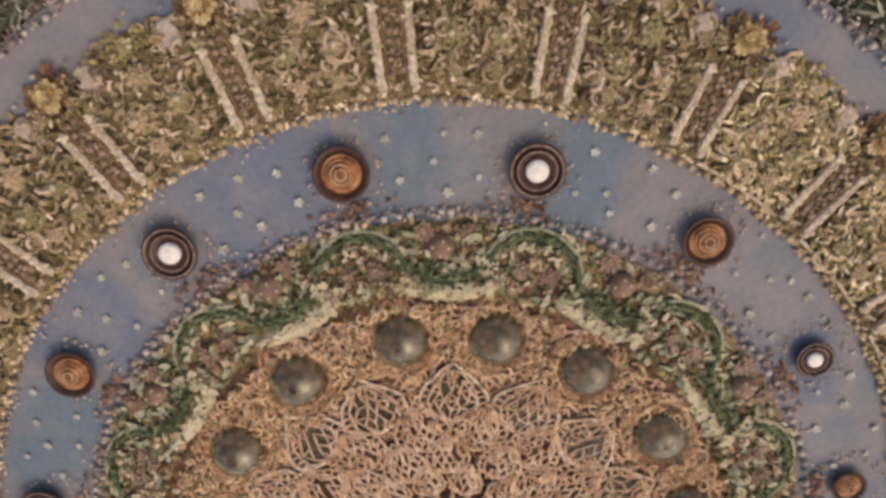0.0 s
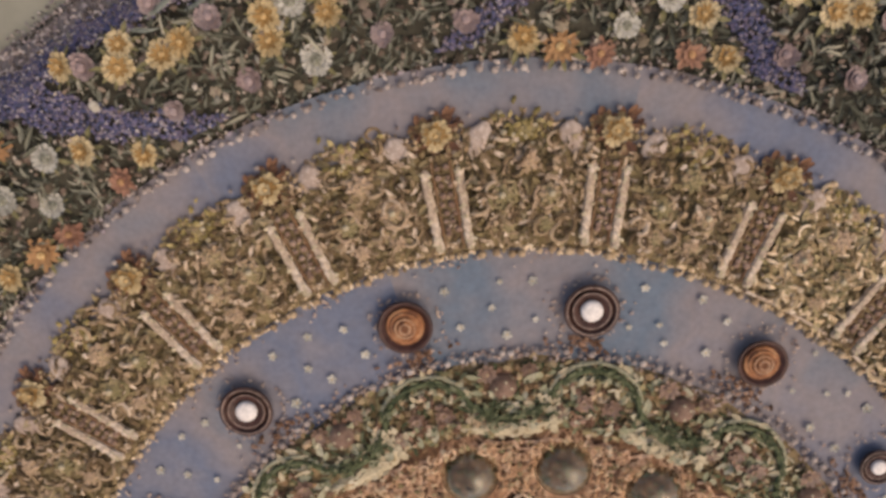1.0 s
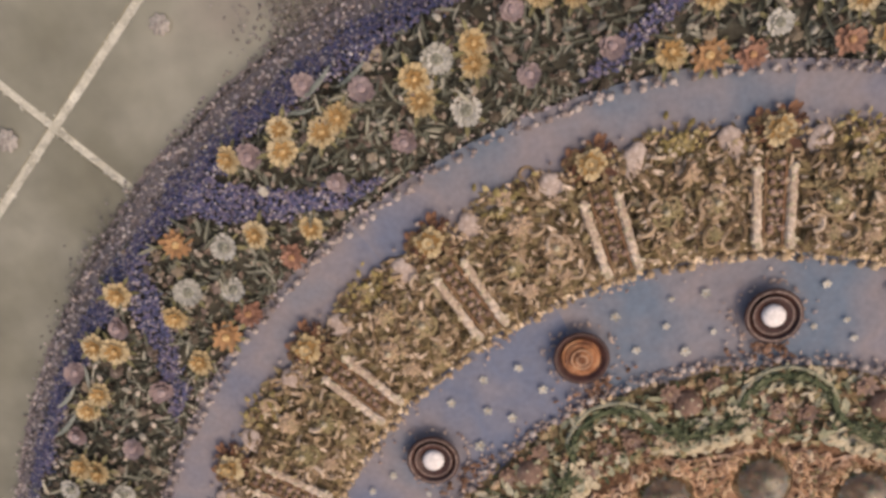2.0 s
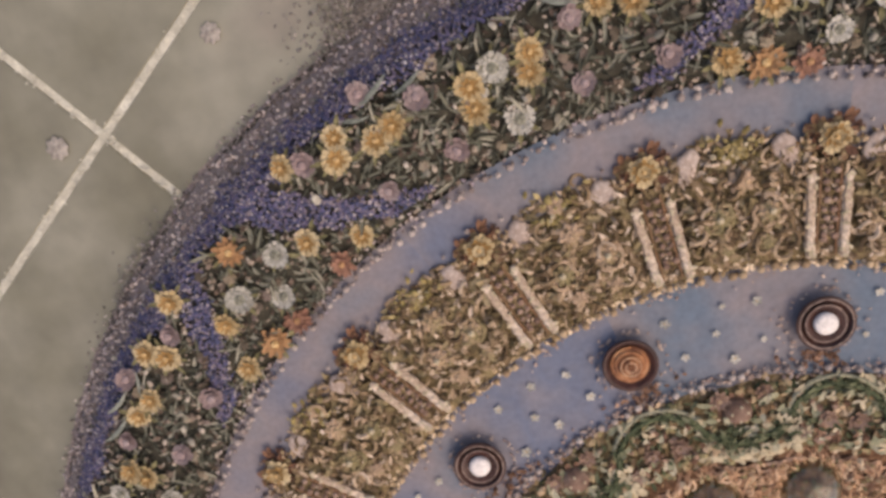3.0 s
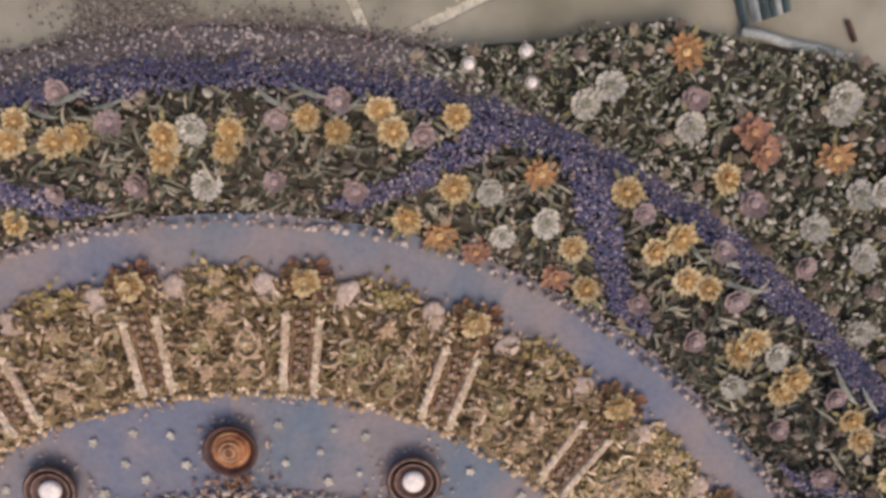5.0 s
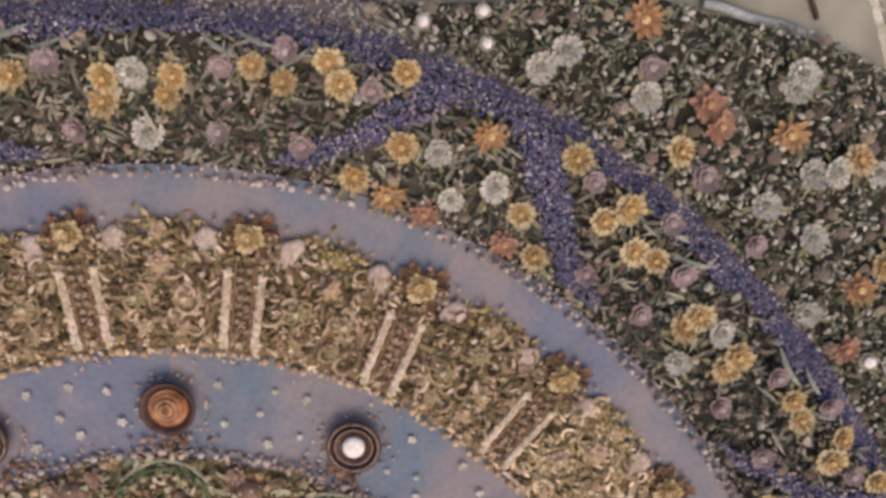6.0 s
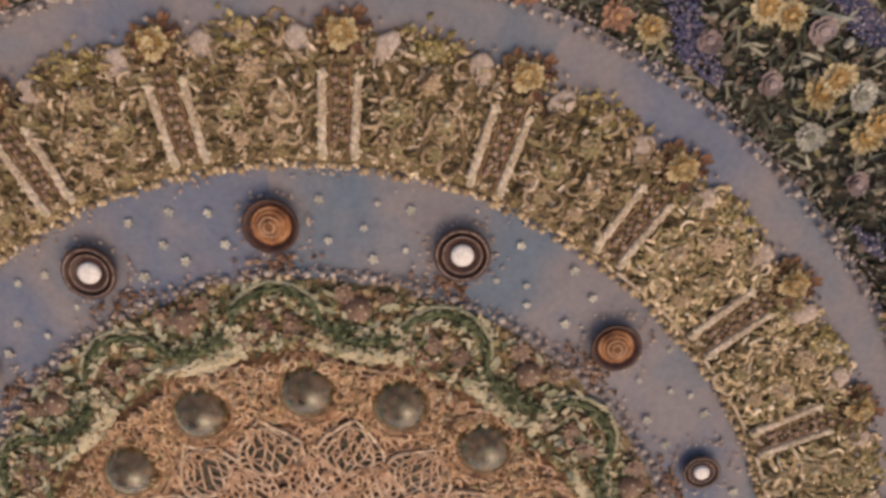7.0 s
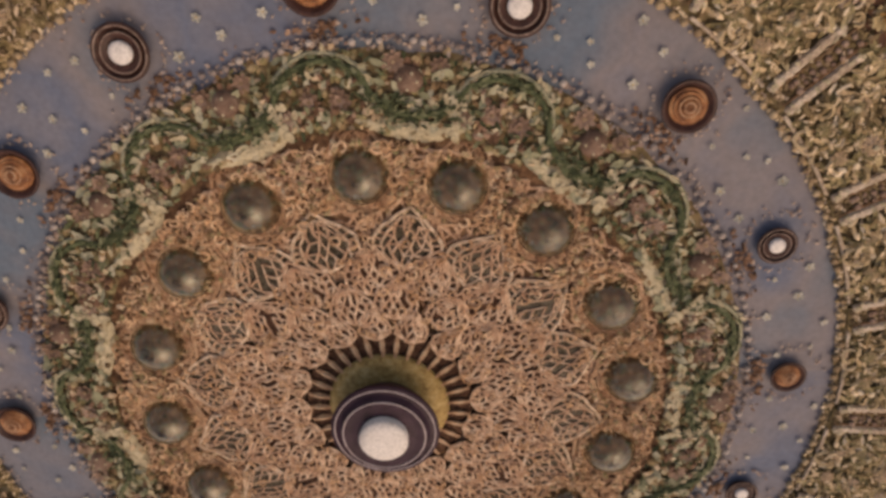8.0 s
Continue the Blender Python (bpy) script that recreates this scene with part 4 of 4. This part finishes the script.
def wave(a):
    """Radius of the scalloped garland: round crests, broad low stretches between them."""
    c = math.cos(radians((a - PHASE) * WAVES))
    return 0.928 + 0.064 * math.copysign(abs(c) ** 0.65, c)


moss = obj("moss_ring", *lathe([(r, height(r) - 0.002) for r in np.linspace(0.825, 1.022, 14)], 180), M_MOSS, smooth=True)
tagged(moss, "brown moss ring under the green leaf garland", "moss", kind="structure")
P, A = sown(3600, 0.82, 1.018, lift=0.005)
scatter("moss_petals", CHIP, P, rng.uniform(0.012, 0.034, len(P)), M_MOSSCHIP, "rust, olive and cream petals on the moss ring", 0.6)
P, A = sown(760, 0.83, 1.01, lift=0.011)
scatter("sage_petals", PAD, P, rng.uniform(0.024, 0.052, len(P)), M_SAGE, "pale sage and cream petals on the moss ring", 0.35)
P, A = sown(1900, 0.82, 1.01, lift=0.008)
scatter("moss_leaves", LEAF, P, rng.uniform(0.018, 0.035, len(P)), M_GREEN, "small green leaves on the moss ring", 0.5)
garland = root("leaf_garland", "scalloped dark green leaf garland on the moss ring", "garland")
line = [tuple(polar(wave(a), a, height(wave(a)) + 0.012, False)) for a in np.linspace(0, 360, 625)[:-1]]
obj("cord", *tube(line, 0.0075, 6), M_GREEN, garland, smooth=True)
lp, ly = [], []
for k in range(1700):
    a = rng.uniform(0, 360)
    r = wave(a) + rng.normal(0, 0.009)
    lp.append(tuple(polar(r, a, height(r) + 0.014 + rng.uniform(0, 0.008), False)))
    slope = (wave(a + 0.5) - wave(a - 0.5)) / (radians(1) * r)
    ly.append(radians(a) + math.pi / 2 - math.atan(slope) + rng.normal(0, 0.5))
for k in range(1150):
    a = PHASE + 360 * (rng.integers(WAVES) + 0.5) / WAVES + rng.normal(0, 5.5)
    r = 0.885 + rng.normal(0, 0.016)
    lp.append(tuple(polar(r, a, height(r) + 0.012 + rng.uniform(0, 0.01), False)))
    ly.append(radians(a) + math.pi / 2 + rng.normal(0, 0.8))
scatter("leaves", LEAF, np.array(lp), rng.uniform(0.014, 0.030, len(lp)), M_GREEN, "dark green leaves", 0.4, np.array(ly), garland)
for k in range(WAVES):
    a0 = PHASE + 360 * k / WAVES
    arc = [tuple(polar(wave(a) + 0.019 + 0.003 * noise.noise((a * 0.7, k, 2.0)), a, height(min(1.0, wave(a))) + 0.006, False)) for a in np.linspace(a0 - 7.5, a0 + 7.0, 22)]
    obj("trim", *tube(arc, 0.0062, 5, False), M_SAGE, garland, "pale sage outer trim", smooth=True)
    arc = [tuple(polar(wave(a) - 0.021 + 0.004 * noise.noise((a * 0.7, k, 7.0)), a, height(wave(a)) + 0.006, False)) for a in np.linspace(a0 - 6.0, a0 + 5.0, 18)]
    obj("trim", *tube(arc, 0.0058, 5, False), M_SAGE, garland, "pale sage inner trim", smooth=True)


def swag():
    """A soft crescent of packed cream petals, one low mound."""
    e = root("petal_swag", "soft crescent of packed cream petals under the garland", "petal swag", "cream swags of the moss ring")
    v, f = [], []
    na, nr = 26, 6
    for i in range(na + 1):
        d = -9.0 + 18.0 * i / na
        thick = 0.052 * math.sqrt(max(0.0, 1 - (d / 9.1) ** 2)) * (1 + 0.25 * noise.noise((i * 0.6, 3.0, 0.0)))
        for j in range(nr + 1):
            q = j / nr
            r = 0.826 + 0.00030 * d * d + (q - 0.5) * thick + 0.009 * noise.noise((i * 0.45, q * 1.5, 5.0))
            p = polar(r, d, 0.078 + 0.014 * math.sin(math.pi * q) ** 0.7 + 0.004 * noise.noise((i * 0.9, j * 0.8, 1.0)), False)
            v.append(tuple(p))
    for i in range(na):
        for j in range(nr):
            q = i * (nr + 1) + j
            f.append((q, q + 1, q + nr + 2, q + nr + 1))
    obj("mound", v, f, M_CREAM, e, smooth=True)
    pp = [tuple(polar(0.826 + 0.0003 * d * d + rng.normal(0, 0.013), d, 0.087 + rng.uniform(0, 0.005), False)) for d in rng.normal(0, 5.2, 15)]
    yaw = np.full(len(pp), math.pi / 2) + rng.normal(0, 0.45, len(pp))
    # a tail of petals that climbs beside the scallop
    tail = [(-7.5 + 1.4 * q + rng.normal(0, 0.7), 0.835 + 0.085 * q) for q in rng.uniform(0, 1, 22)]
    pp += [tuple(polar(r, d, height(r) + 0.016, False)) for d, r in tail]
    yaw = np.concatenate([yaw, rng.normal(0, 0.5, len(tail))])
    scatter("petals", PAD, np.array(pp), rng.uniform(0.022, 0.042, len(pp)), M_CREAM, "cream petals", 0.22, yaw, e)
    return e


sw = swag()
for k in range(WAVES):
    m = pose(0, 0, 0, 0, 0, PHASE + 360 * (k + 0.5) / WAVES)
    if k:
        copy_thing(sw, m)
    else:
        sw.matrix_basis = m
cp, rp = [], []
for k in range(WAVES):
    a0 = PHASE + 360 * (k + 0.5) / WAVES
    for j in range(26):
        a = a0 + rng.uniform(-13, 13)
        r = wave(a) + rng.choice([-0.030, 0.026]) + rng.normal(0, 0.006)
        cp.append(tuple(polar(r, a, height(min(r, 1.01)) + 0.012, False)))
    for j in range(38):
        a = a0 - 13.85 + rng.normal(1.0, 3.4)
        r = rng.uniform(0.845, 0.955)
        rp.append(tuple(polar(r, a, height(r) + 0.010, False)))
scatter("cream_petals", LEAF, np.array(cp), rng.uniform(0.022, 0.045, len(cp)), M_CREAM, "cream petals strewn along the green garland", 0.3, category="petals")
scatter("rust_petals", CHIP, np.array(rp), rng.uniform(0.014, 0.030, len(rp)), M_RUSTCHIP, "rust and dusty pink petals inside the scallops", 0.5, category="petals")


def knob():
    e = root("brown_dome", "small pinkish-brown glazed dome in a collar of petals", "dome", "brown domes of the moss ring")
    obj("dome", *lathe([(0.036, 0.0), (0.036, 0.008), (0.031, 0.019), (0.021, 0.027), (0.009, 0.031), (0.0, 0.0315)], 24), M_KNOB, e, smooth=True)
    leaf = obj("petal", *petal(0.022, 0.016, 0.1, tip=0.5), M_RUSTCHIP, e, "rust petal")
    leaf.matrix_basis = pose(0.03, 0, 0.002)
    for i in range(1, 12):
        share(leaf, e, pose(0, 0, 0.002, 0, 0, 30 * i + rng.uniform(-8, 8)) @ pose(0.03, 0, 0))
    obj("buds", *merged(*[moved(ball(0.0045, 0.8), Matrix.Translation((0.02 * math.cos(t), 0.02 * math.sin(t), 0.027))) for t in (0.4, 2.1, 3.3, 5.0)]), M_CREAM, e, "cream specks")
    return e


kn = knob()
for k in range(WAVES):
    m = Matrix.Translation(polar(0.950 + frnd.uniform(-0.006, 0.006), PHASE + 360 * (k + 0.5) / WAVES + frnd.uniform(-1, 1), 0.068, False)) @ pose(0, 0, 0, 0, 0, frnd.uniform(0, 360))
    if k:
        copy_thing(kn, m)
    else:
        kn.matrix_basis = m


def rosette(s):
    e = root("rosette", "small rust-brown rosette on the moss ring", "rosette", "rosettes of the moss ring")
    obj("outer_petals", *whorl(9, s * 0.25, s * 0.8, s * 0.5, 0.3, 0, 0.4, 0, 0.15, 41), M_CHAIN, e)
    obj("inner_petals", *whorl(6, s * 0.1, s * 0.5, s * 0.45, 0.6, s * 0.15, 0.4, 0.5, 0.15, 42), M_CHAIN, e)
    obj("flower_centre", *moved(ball(s * 0.2, 0.8), Matrix.Translation((0, 0, s * 0.25))), M_PEARL2, e)
    return e


ros = rosette(0.026)
ros.matrix_basis = Matrix.Translation(polar(0.985, PHASE + 17.0, height(0.985) + 0.014, False))
for k in range(WAVES):
    for r, da, s in ((0.985, 17.0, 1.0), (0.985, 10.6, 0.85), (0.905, 1.8, 0.9), (0.90, -2.8, 1.0), (0.875, 5.6, 0.7)):
        if k == 0 and da == 17.0:
            continue
        ob = copy_thing(ros, Matrix.Translation(polar(r, PHASE + 360 * k / WAVES + da, height(r) + 0.014, False)) @ pose(0, 0, 0, 0, 0, frnd.uniform(0, 90)))
        ob.scale = (s, s, s)


# ---- glass domes ----
def ogive(s):
    """Half width of a pointed lotus petal, from base to tip."""
    return 0.5 * (0.42 + 0.58 * math.sin(math.pi * min(1.0, 0.1 + 0.8 * s))) * max(0.0, 1 - s ** 2.2) ** 0.9 * min(1.0, s / 0.14) ** 0.5


def net_petal(length, width, cells, cut=0):
    """A hand-laid cord outline in a lotus petal's shape, with a loose net of cords and knots inside; it points along +x."""
    rr = random.Random(100 + 17 * cut + cells)

    def at(s, k, loose=0.0):
        return (length * (s + rr.uniform(-loose, loose)), (k + rr.uniform(-loose, loose) * 2) * width * ogive(s), 0.004 * (1 - k * k) + rr.uniform(0, 0.002))
    ss = np.linspace(0.0, 1, 12)
    loop = [at(s, 1, 0.02) for s in ss[:-1]] + [at(1.0, 0)] + [at(s, -1, 0.02) for s in ss[-2::-1]]
    rim = [tube(loop, 0.0052 if length > 0.16 else 0.0040, 5)]
    for q in loop[::2]:
        rim.append(moved(ball(rr.uniform(0.004, 0.0072), 0.8), Matrix.Translation(q)))
    sets = []
    rim.append(tube([at(s, 0.70, 0.015) for s in ss[1:-2]] + [at(0.87, 0)] + [at(s, -0.70, 0.015) for s in ss[-3:0:-1]], 0.0034, 4, False))
    # short links across the lace border
    for s in np.linspace(0.08, 0.9, max(4, round(length / 0.021))):
        for side in (-1, 1):
            sets.append(tube([at(s, side * 1.0), at(s * 0.97, side * 0.70, 0.015)], rr.uniform(0.0026, 0.0042), 4, False))
    # honeycomb of thin cords inside
    wide = 1.32 if length > 0.16 else 1.0
    rows, cols = max(3, round(length / (0.025 * wide))), max(2, round(width / (0.044 * wide)))
    node = {}
    for i in range(rows + 1):
        for j in range(cols + 1):
            node[i, j] = at(0.05 + 0.78 * i / rows, (2 * (j + 0.5 * (i % 2)) / (cols + 0.5) - 1) * 0.74, 0.020)
    for i in range(rows + 1):
        for j in range(cols + 1):
            near = [(i + 1, j), (i + 1, j + (1 if i % 2 else -1))] + ([(i, j + 1)] if rr.random() < 0.4 else [])
            for q in near:
                if q in node and rr.random() < 0.86:
                    sets.append(tube([node[i, j], node[q]], rr.uniform(0.0030, 0.0050) / wide, 4, False))
            if rr.random() < 0.45:
                sets.append(moved(ball(rr.uniform(0.0035, 0.0062), 0.8), Matrix.Translation(node[i, j])))
    return merged(*sets), merged(*rim)


def petal_plate(length, width):
    v = [(0, 0, 0)]
    pts = [(length * s, 0.96 * width * ogive(s)) for s in np.linspace(0.0, 0.99, 10)]
    v = [(x, y, -0.003) for x, y in pts] + [(x, -y, -0.003) for x, y in pts]
    v += [(x, 0, 0.001) for x, y in pts]
    f = []
    for i in range(9):
        f += [(i, 20 + i, 21 + i, i + 1), (10 + i, 11 + i, 21 + i, 20 + i)]
    return v, f


def dome():
    e = root("glass_dome", "clear glass dome over green leaves in a peach net collar", "glass dome", "domes round the lotus centre")
    outer = [(0.072, 0.0), (0.071, 0.013), (0.065, 0.029), (0.054, 0.043), (0.038, 0.054), (0.019, 0.060), (0.0, 0.062)]
    shell = obj("dome", *lathe(outer + [(r * 0.94, z * 0.93) for r, z in outer[::-1]], 28), M_SHELL, e, "clear glass dome", smooth=True)
    shell.visible_shadow = False
    obj("posy", *lathe([(0.066, 0.0), (0.061, 0.012), (0.046, 0.026), (0.025, 0.034), (0.0, 0.036)], 24), M_HEART, e, "dark moss under the glass", smooth=True)
    pp = []
    for k in range(150):
        t, q = rng.uniform(0, 2 * math.pi), math.sqrt(rng.uniform(0, 1)) * 0.058
        pp.append((q * math.cos(t), q * math.sin(t), 0.035 - 6.5 * q * q))
    scatter("posy_leaves", LEAF, np.array(pp), rng.uniform(0.014, 0.03, len(pp)), M_GLASS, "small green and tan leaves under the glass", 0.5, parent=e)
    col_ = obj("collar", *merged(circle(0.075, 0.003, 0.004, 24), circle(0.088, 0.001, 0.004, 24)), M_NET2, e, "orange cord collar")
    one = obj("bead", *ball(0.0065), M_NET, col_, smooth=True)
    one.matrix_basis = pose(0.0815, 0, 0.004)
    for i in range(1, 20):
        share(one, col_, pose(0.0815 * math.cos(i * math.pi / 10), 0.0815 * math.sin(i * math.pi / 10), 0.004))
    obj("net", *moved(merged(*net_petal(0.24, 0.23, 8)), pose(-0.10, 0, 0.004)), M_NET2, e, "orange cord net")
    return e


DOMES = [149.9, 126.4, 101.9, 81.5, 60.5, 36.5, 15.5, -7, -29.5, -52, -74.5, -97, -119.5, -142, -164.5, 172.5]
dm = dome()
for i, a in enumerate(DOMES):
    r = 0.703 if 10 < a < 130 else 0.685
    m = Matrix.Translation(polar(r, a, 0.062, False)) @ pose(0, 0, 0, 0, 0, a)
    if i:
        copy_thing(dm, m)
    else:
        dm.matrix_basis = m @ Matrix.Scale(1.1, 4)

# ---- lotus centre ----
lotus = root("lotus_centre", "round lotus of peach cord net petals over brown felt", "lotus")
obj("felt", *lathe([(0.0, 0.056), (0.62, 0.057), (0.80, 0.070), (0.84, 0.066)], 128), M_HEART, lotus, "brown felt ground", smooth=True)
for n_p, r0, ln, wd, z, turn, cells in ((16, 0.455, 0.175, 0.215, 0.064, 2.0, 5), (16, 0.365, 0.155, 0.175, 0.070, 13.25, 5), (16, 0.29, 0.13, 0.135, 0.076, 2.0, 4), (16, 0.235, 0.10, 0.10, 0.081, 13.25, 2)):
    nets, rims, plates = [], [], []
    for i in range(n_p):
        m = pose(0, 0, 0, 0, 0, 90 + turn + 360 * i / n_p + frnd.uniform(-1.5, 1.5)) @ pose(r0 + frnd.uniform(-0.008, 0.008), 0, z + 0.008, 0, 1.5, 0)
        if i < 4:
            plates.append(obj("petal", *petal_plate(ln, wd), M_PETALIN if r0 > 0.4 else M_PETALRUST, lotus, "grey-green felt petal" if r0 > 0.4 else "rust felt petal", smooth=True))
            net, rim = net_petal(ln, wd, cells, i)
            nets.append(obj("net", *net, M_NET, plates[-1], "peach cord net"))
            rims.append(obj("rim", *rim, M_LACE if r0 > 0.4 else M_NET, plates[-1], "pale cream-pink lace rim" if r0 > 0.4 else "peach cord rim"))
            plates[-1].matrix_basis = m
        else:
            leaf_plate = share(plates[i % 4], lotus, m)
            share(nets[i % 4], leaf_plate, pose(0, 0, 0))
            share(rims[i % 4], leaf_plate, pose(0, 0, 0))


def off_domes(r, a):
    p = polar(r, a, 0, False)
    return all((p - polar(0.70, d, 0, False)).length > 0.086 for d in DOMES)


P, A = sown(1500, 0.25, 0.795, lift=0.016, keep=lambda r, a: off_domes(r, a) and (r > 0.62 or rng.uniform() < 0.22))
ring_r = np.hypot(P[:, 0], P[:, 1])
P[:, 2] = np.where(ring_r < 0.62, 0.100 - 0.055 * (ring_r - 0.25), P[:, 2])
scatter("cord_litter", CURL, P, rng.uniform(0.011, 0.028, len(P)), material("loose_cord", [(0.36, 0.19, 0.10), (0.58, 0.36, 0.21), (0.74, 0.54, 0.37)], 0.8, 20, "island"), "loose curls of peach cord", 0.35, parent=lotus)

P, A = sown(1300, 0.60, 0.80, lift=0.014, keep=off_domes)
scatter("litter", CHIP, P, rng.uniform(0.010, 0.024, len(P)), M_MOSSCHIP, "orange, olive and cream petal crumbs", 0.6, parent=lotus)

# ground net of knotted cords between the petals
cell, nodes = 0.025, {}
span = int(0.93 / cell) + 2
for i in range(-span, span + 1):
    for j in range(-span, span + 1):
        x, y = cell * (i + 0.5 * (j % 2)) + rng.normal(0, 0.0045), cell * 0.87 * j + rng.normal(0, 0.0045)
        r = math.hypot(x, y)
        if 0.25 < r < 0.80 and (r < 0.6 or off_domes(r, math.degrees(math.atan2(y, x)))):
            nodes[i, j] = Vector((x, y, 0.0585 + max(0.0, r - 0.62) * 0.085 + rng.uniform(0, 0.003)))
cords = []
for (i, j), p in nodes.items():
    up = (i + j % 2, j + 1)
    for q in ((i + 1, j), up, (up[0] - 1, up[1])):
        if q in nodes and rng.uniform() < 0.72:
            e = nodes[q]
            d = e - p
            side = d.cross(Vector((0, 0, 1))).normalized() * rng.uniform(0.0032, 0.0054)
            cords.append(([p - side, p + side, e + side, e - side, (p + e) / 2 + Vector((0, 0, 0.0045))], [(0, 1, 4), (1, 2, 4), (2, 3, 4), (3, 0, 4)]))
gn = obj("ground_net", *merged(*cords), M_NETG, lotus, "peach knotted cord net")
gn["kind"] = "stuff"

# ---- lamp in the middle ----
lamp = root("lamp_stand", "dark lacquered lamp bowl on a brass sunburst base", "lamp")
obj("base", *lathe([(0.172, 0.08), (0.176, 0.092), (0.165, 0.104), (0.15, 0.110), (0.11, 0.112), (0.0, 0.112)], 64), M_BRASS, lamp, "worn brass base", smooth=True)
obj("foot_plate", *lathe([(0.0, 0.082), (0.242, 0.080), (0.246, 0.074), (0.24, 0.05)], 64), M_PETALRUST, lamp, "dark rust felt foot plate", smooth=True)
ray = None
for i in range(32):
    m = pose(0, 0, 0.090, 0, 0, 360 * i / 32) @ pose(0.170, 0, 0, 0, 5, 0)
    if ray is None:
        ray = obj("ray", *merged(petal(0.072, 0.017, 0.0, 4, 0.5), tube([(0, 0, 0.003), (0.035, 0.002, 0.004), (0.066, 0, 0.003)], 0.0055, 5, False)), M_NET2, lamp, "rust-brown ray")
        ray.matrix_basis = m
    else:
        share(ray, lamp, m)
bw = obj("bowl", *lathe([(0.095, 0.105), (0.10, 0.12), (0.13, 0.16), (0.150, 0.195), (0.152, 0.205), (0.146, 0.208), (0.128, 0.206), (0.122, 0.212), (0.118, 0.222), (0.108, 0.225), (0.10, 0.222), (0.085, 0.224), (0.0, 0.224)], 64), M_DARK, lamp, "dark lacquered bowl", smooth=True)
# Two thin pale rings paint the highlights on the bowl's shiny rims.
obj("rim", *circle(0.140, 0.209, 0.0022, 64), M_RIMGLINT, bw, "pale rim line")
obj("rim", *circle(0.114, 0.226, 0.0022, 64), M_RIMGLINT, bw, "pale rim line")
obj("candle", *lathe([(0.066, 0.22), (0.068, 0.246), (0.062, 0.254), (0.04, 0.257), (0.0, 0.258)], 48), M_WAX, lamp, "thick white candle", smooth=True)


# ---- folded striped cloth on the floor ----
cloth = root("striped_cloth", "folded dark teal cloth with pale stripes on the stone floor", "cloth")
for k in range(6):
    v, f = [], []
    n = 16
    for i in range(n + 1):
        s = i / n
        for j in range(5):
            x = 0.021 * (k + j / 4) + 0.008 * math.sin(s * 5 + k)
            v.append((x, 0.62 * s, 0.012 + 0.02 * abs(math.sin(math.pi * j / 4)) + 0.012 * noise.noise((x * 12, s * 6, 2.0))))
    for i in range(n):
        for j in range(4):
            q = i * 5 + j
            f.append((q, q + 1, q + 6, q + 5))
    obj("fold", v, f, M_PALE if k % 3 == 1 else M_TEAL, cloth, "pale stripe" if k % 3 == 1 else "", smooth=True)
turn = radians(-31)
hem = [(t * math.cos(turn) - 0.004 + 0.004 * math.sin(t * 40), t * math.sin(turn) - 0.008, 0.012 + 0.004 * math.sin(t * 25)) for t in np.linspace(0, 0.25, 14)]
obj("hem", *tube(hem, 0.012, 7, False), M_PALE, cloth, "pale rolled hem", smooth=True)
cloth.matrix_basis = pose(0.695, 2.395, 0, 0, 0, 31)
twig = tagged(obj("twig", *tube([(0.935, 2.466, 0.006), (0.95, 2.447, 0.009), (0.969, 2.424, 0.006)], 0.006, 6, False), M_CLAY, smooth=True), "short dark twig on the stone floor", "twig")

pts = [(polar(r, a, 0.006, False)) for r, a in ((2.53, 129.0), (2.41, 117.4))]
for i, p in enumerate(pts):
    fl = tagged(obj("fluff", *moved(rosette_form(0.029 - 0.004 * i), Matrix.Scale(0.5, 4, (0, 0, 1))), M_SMUDGE, smooth=True), "small pale tuft of fluff on the stone floor", "fluff", "tufts on the floor")
    fl.matrix_basis = Matrix.Translation(p)
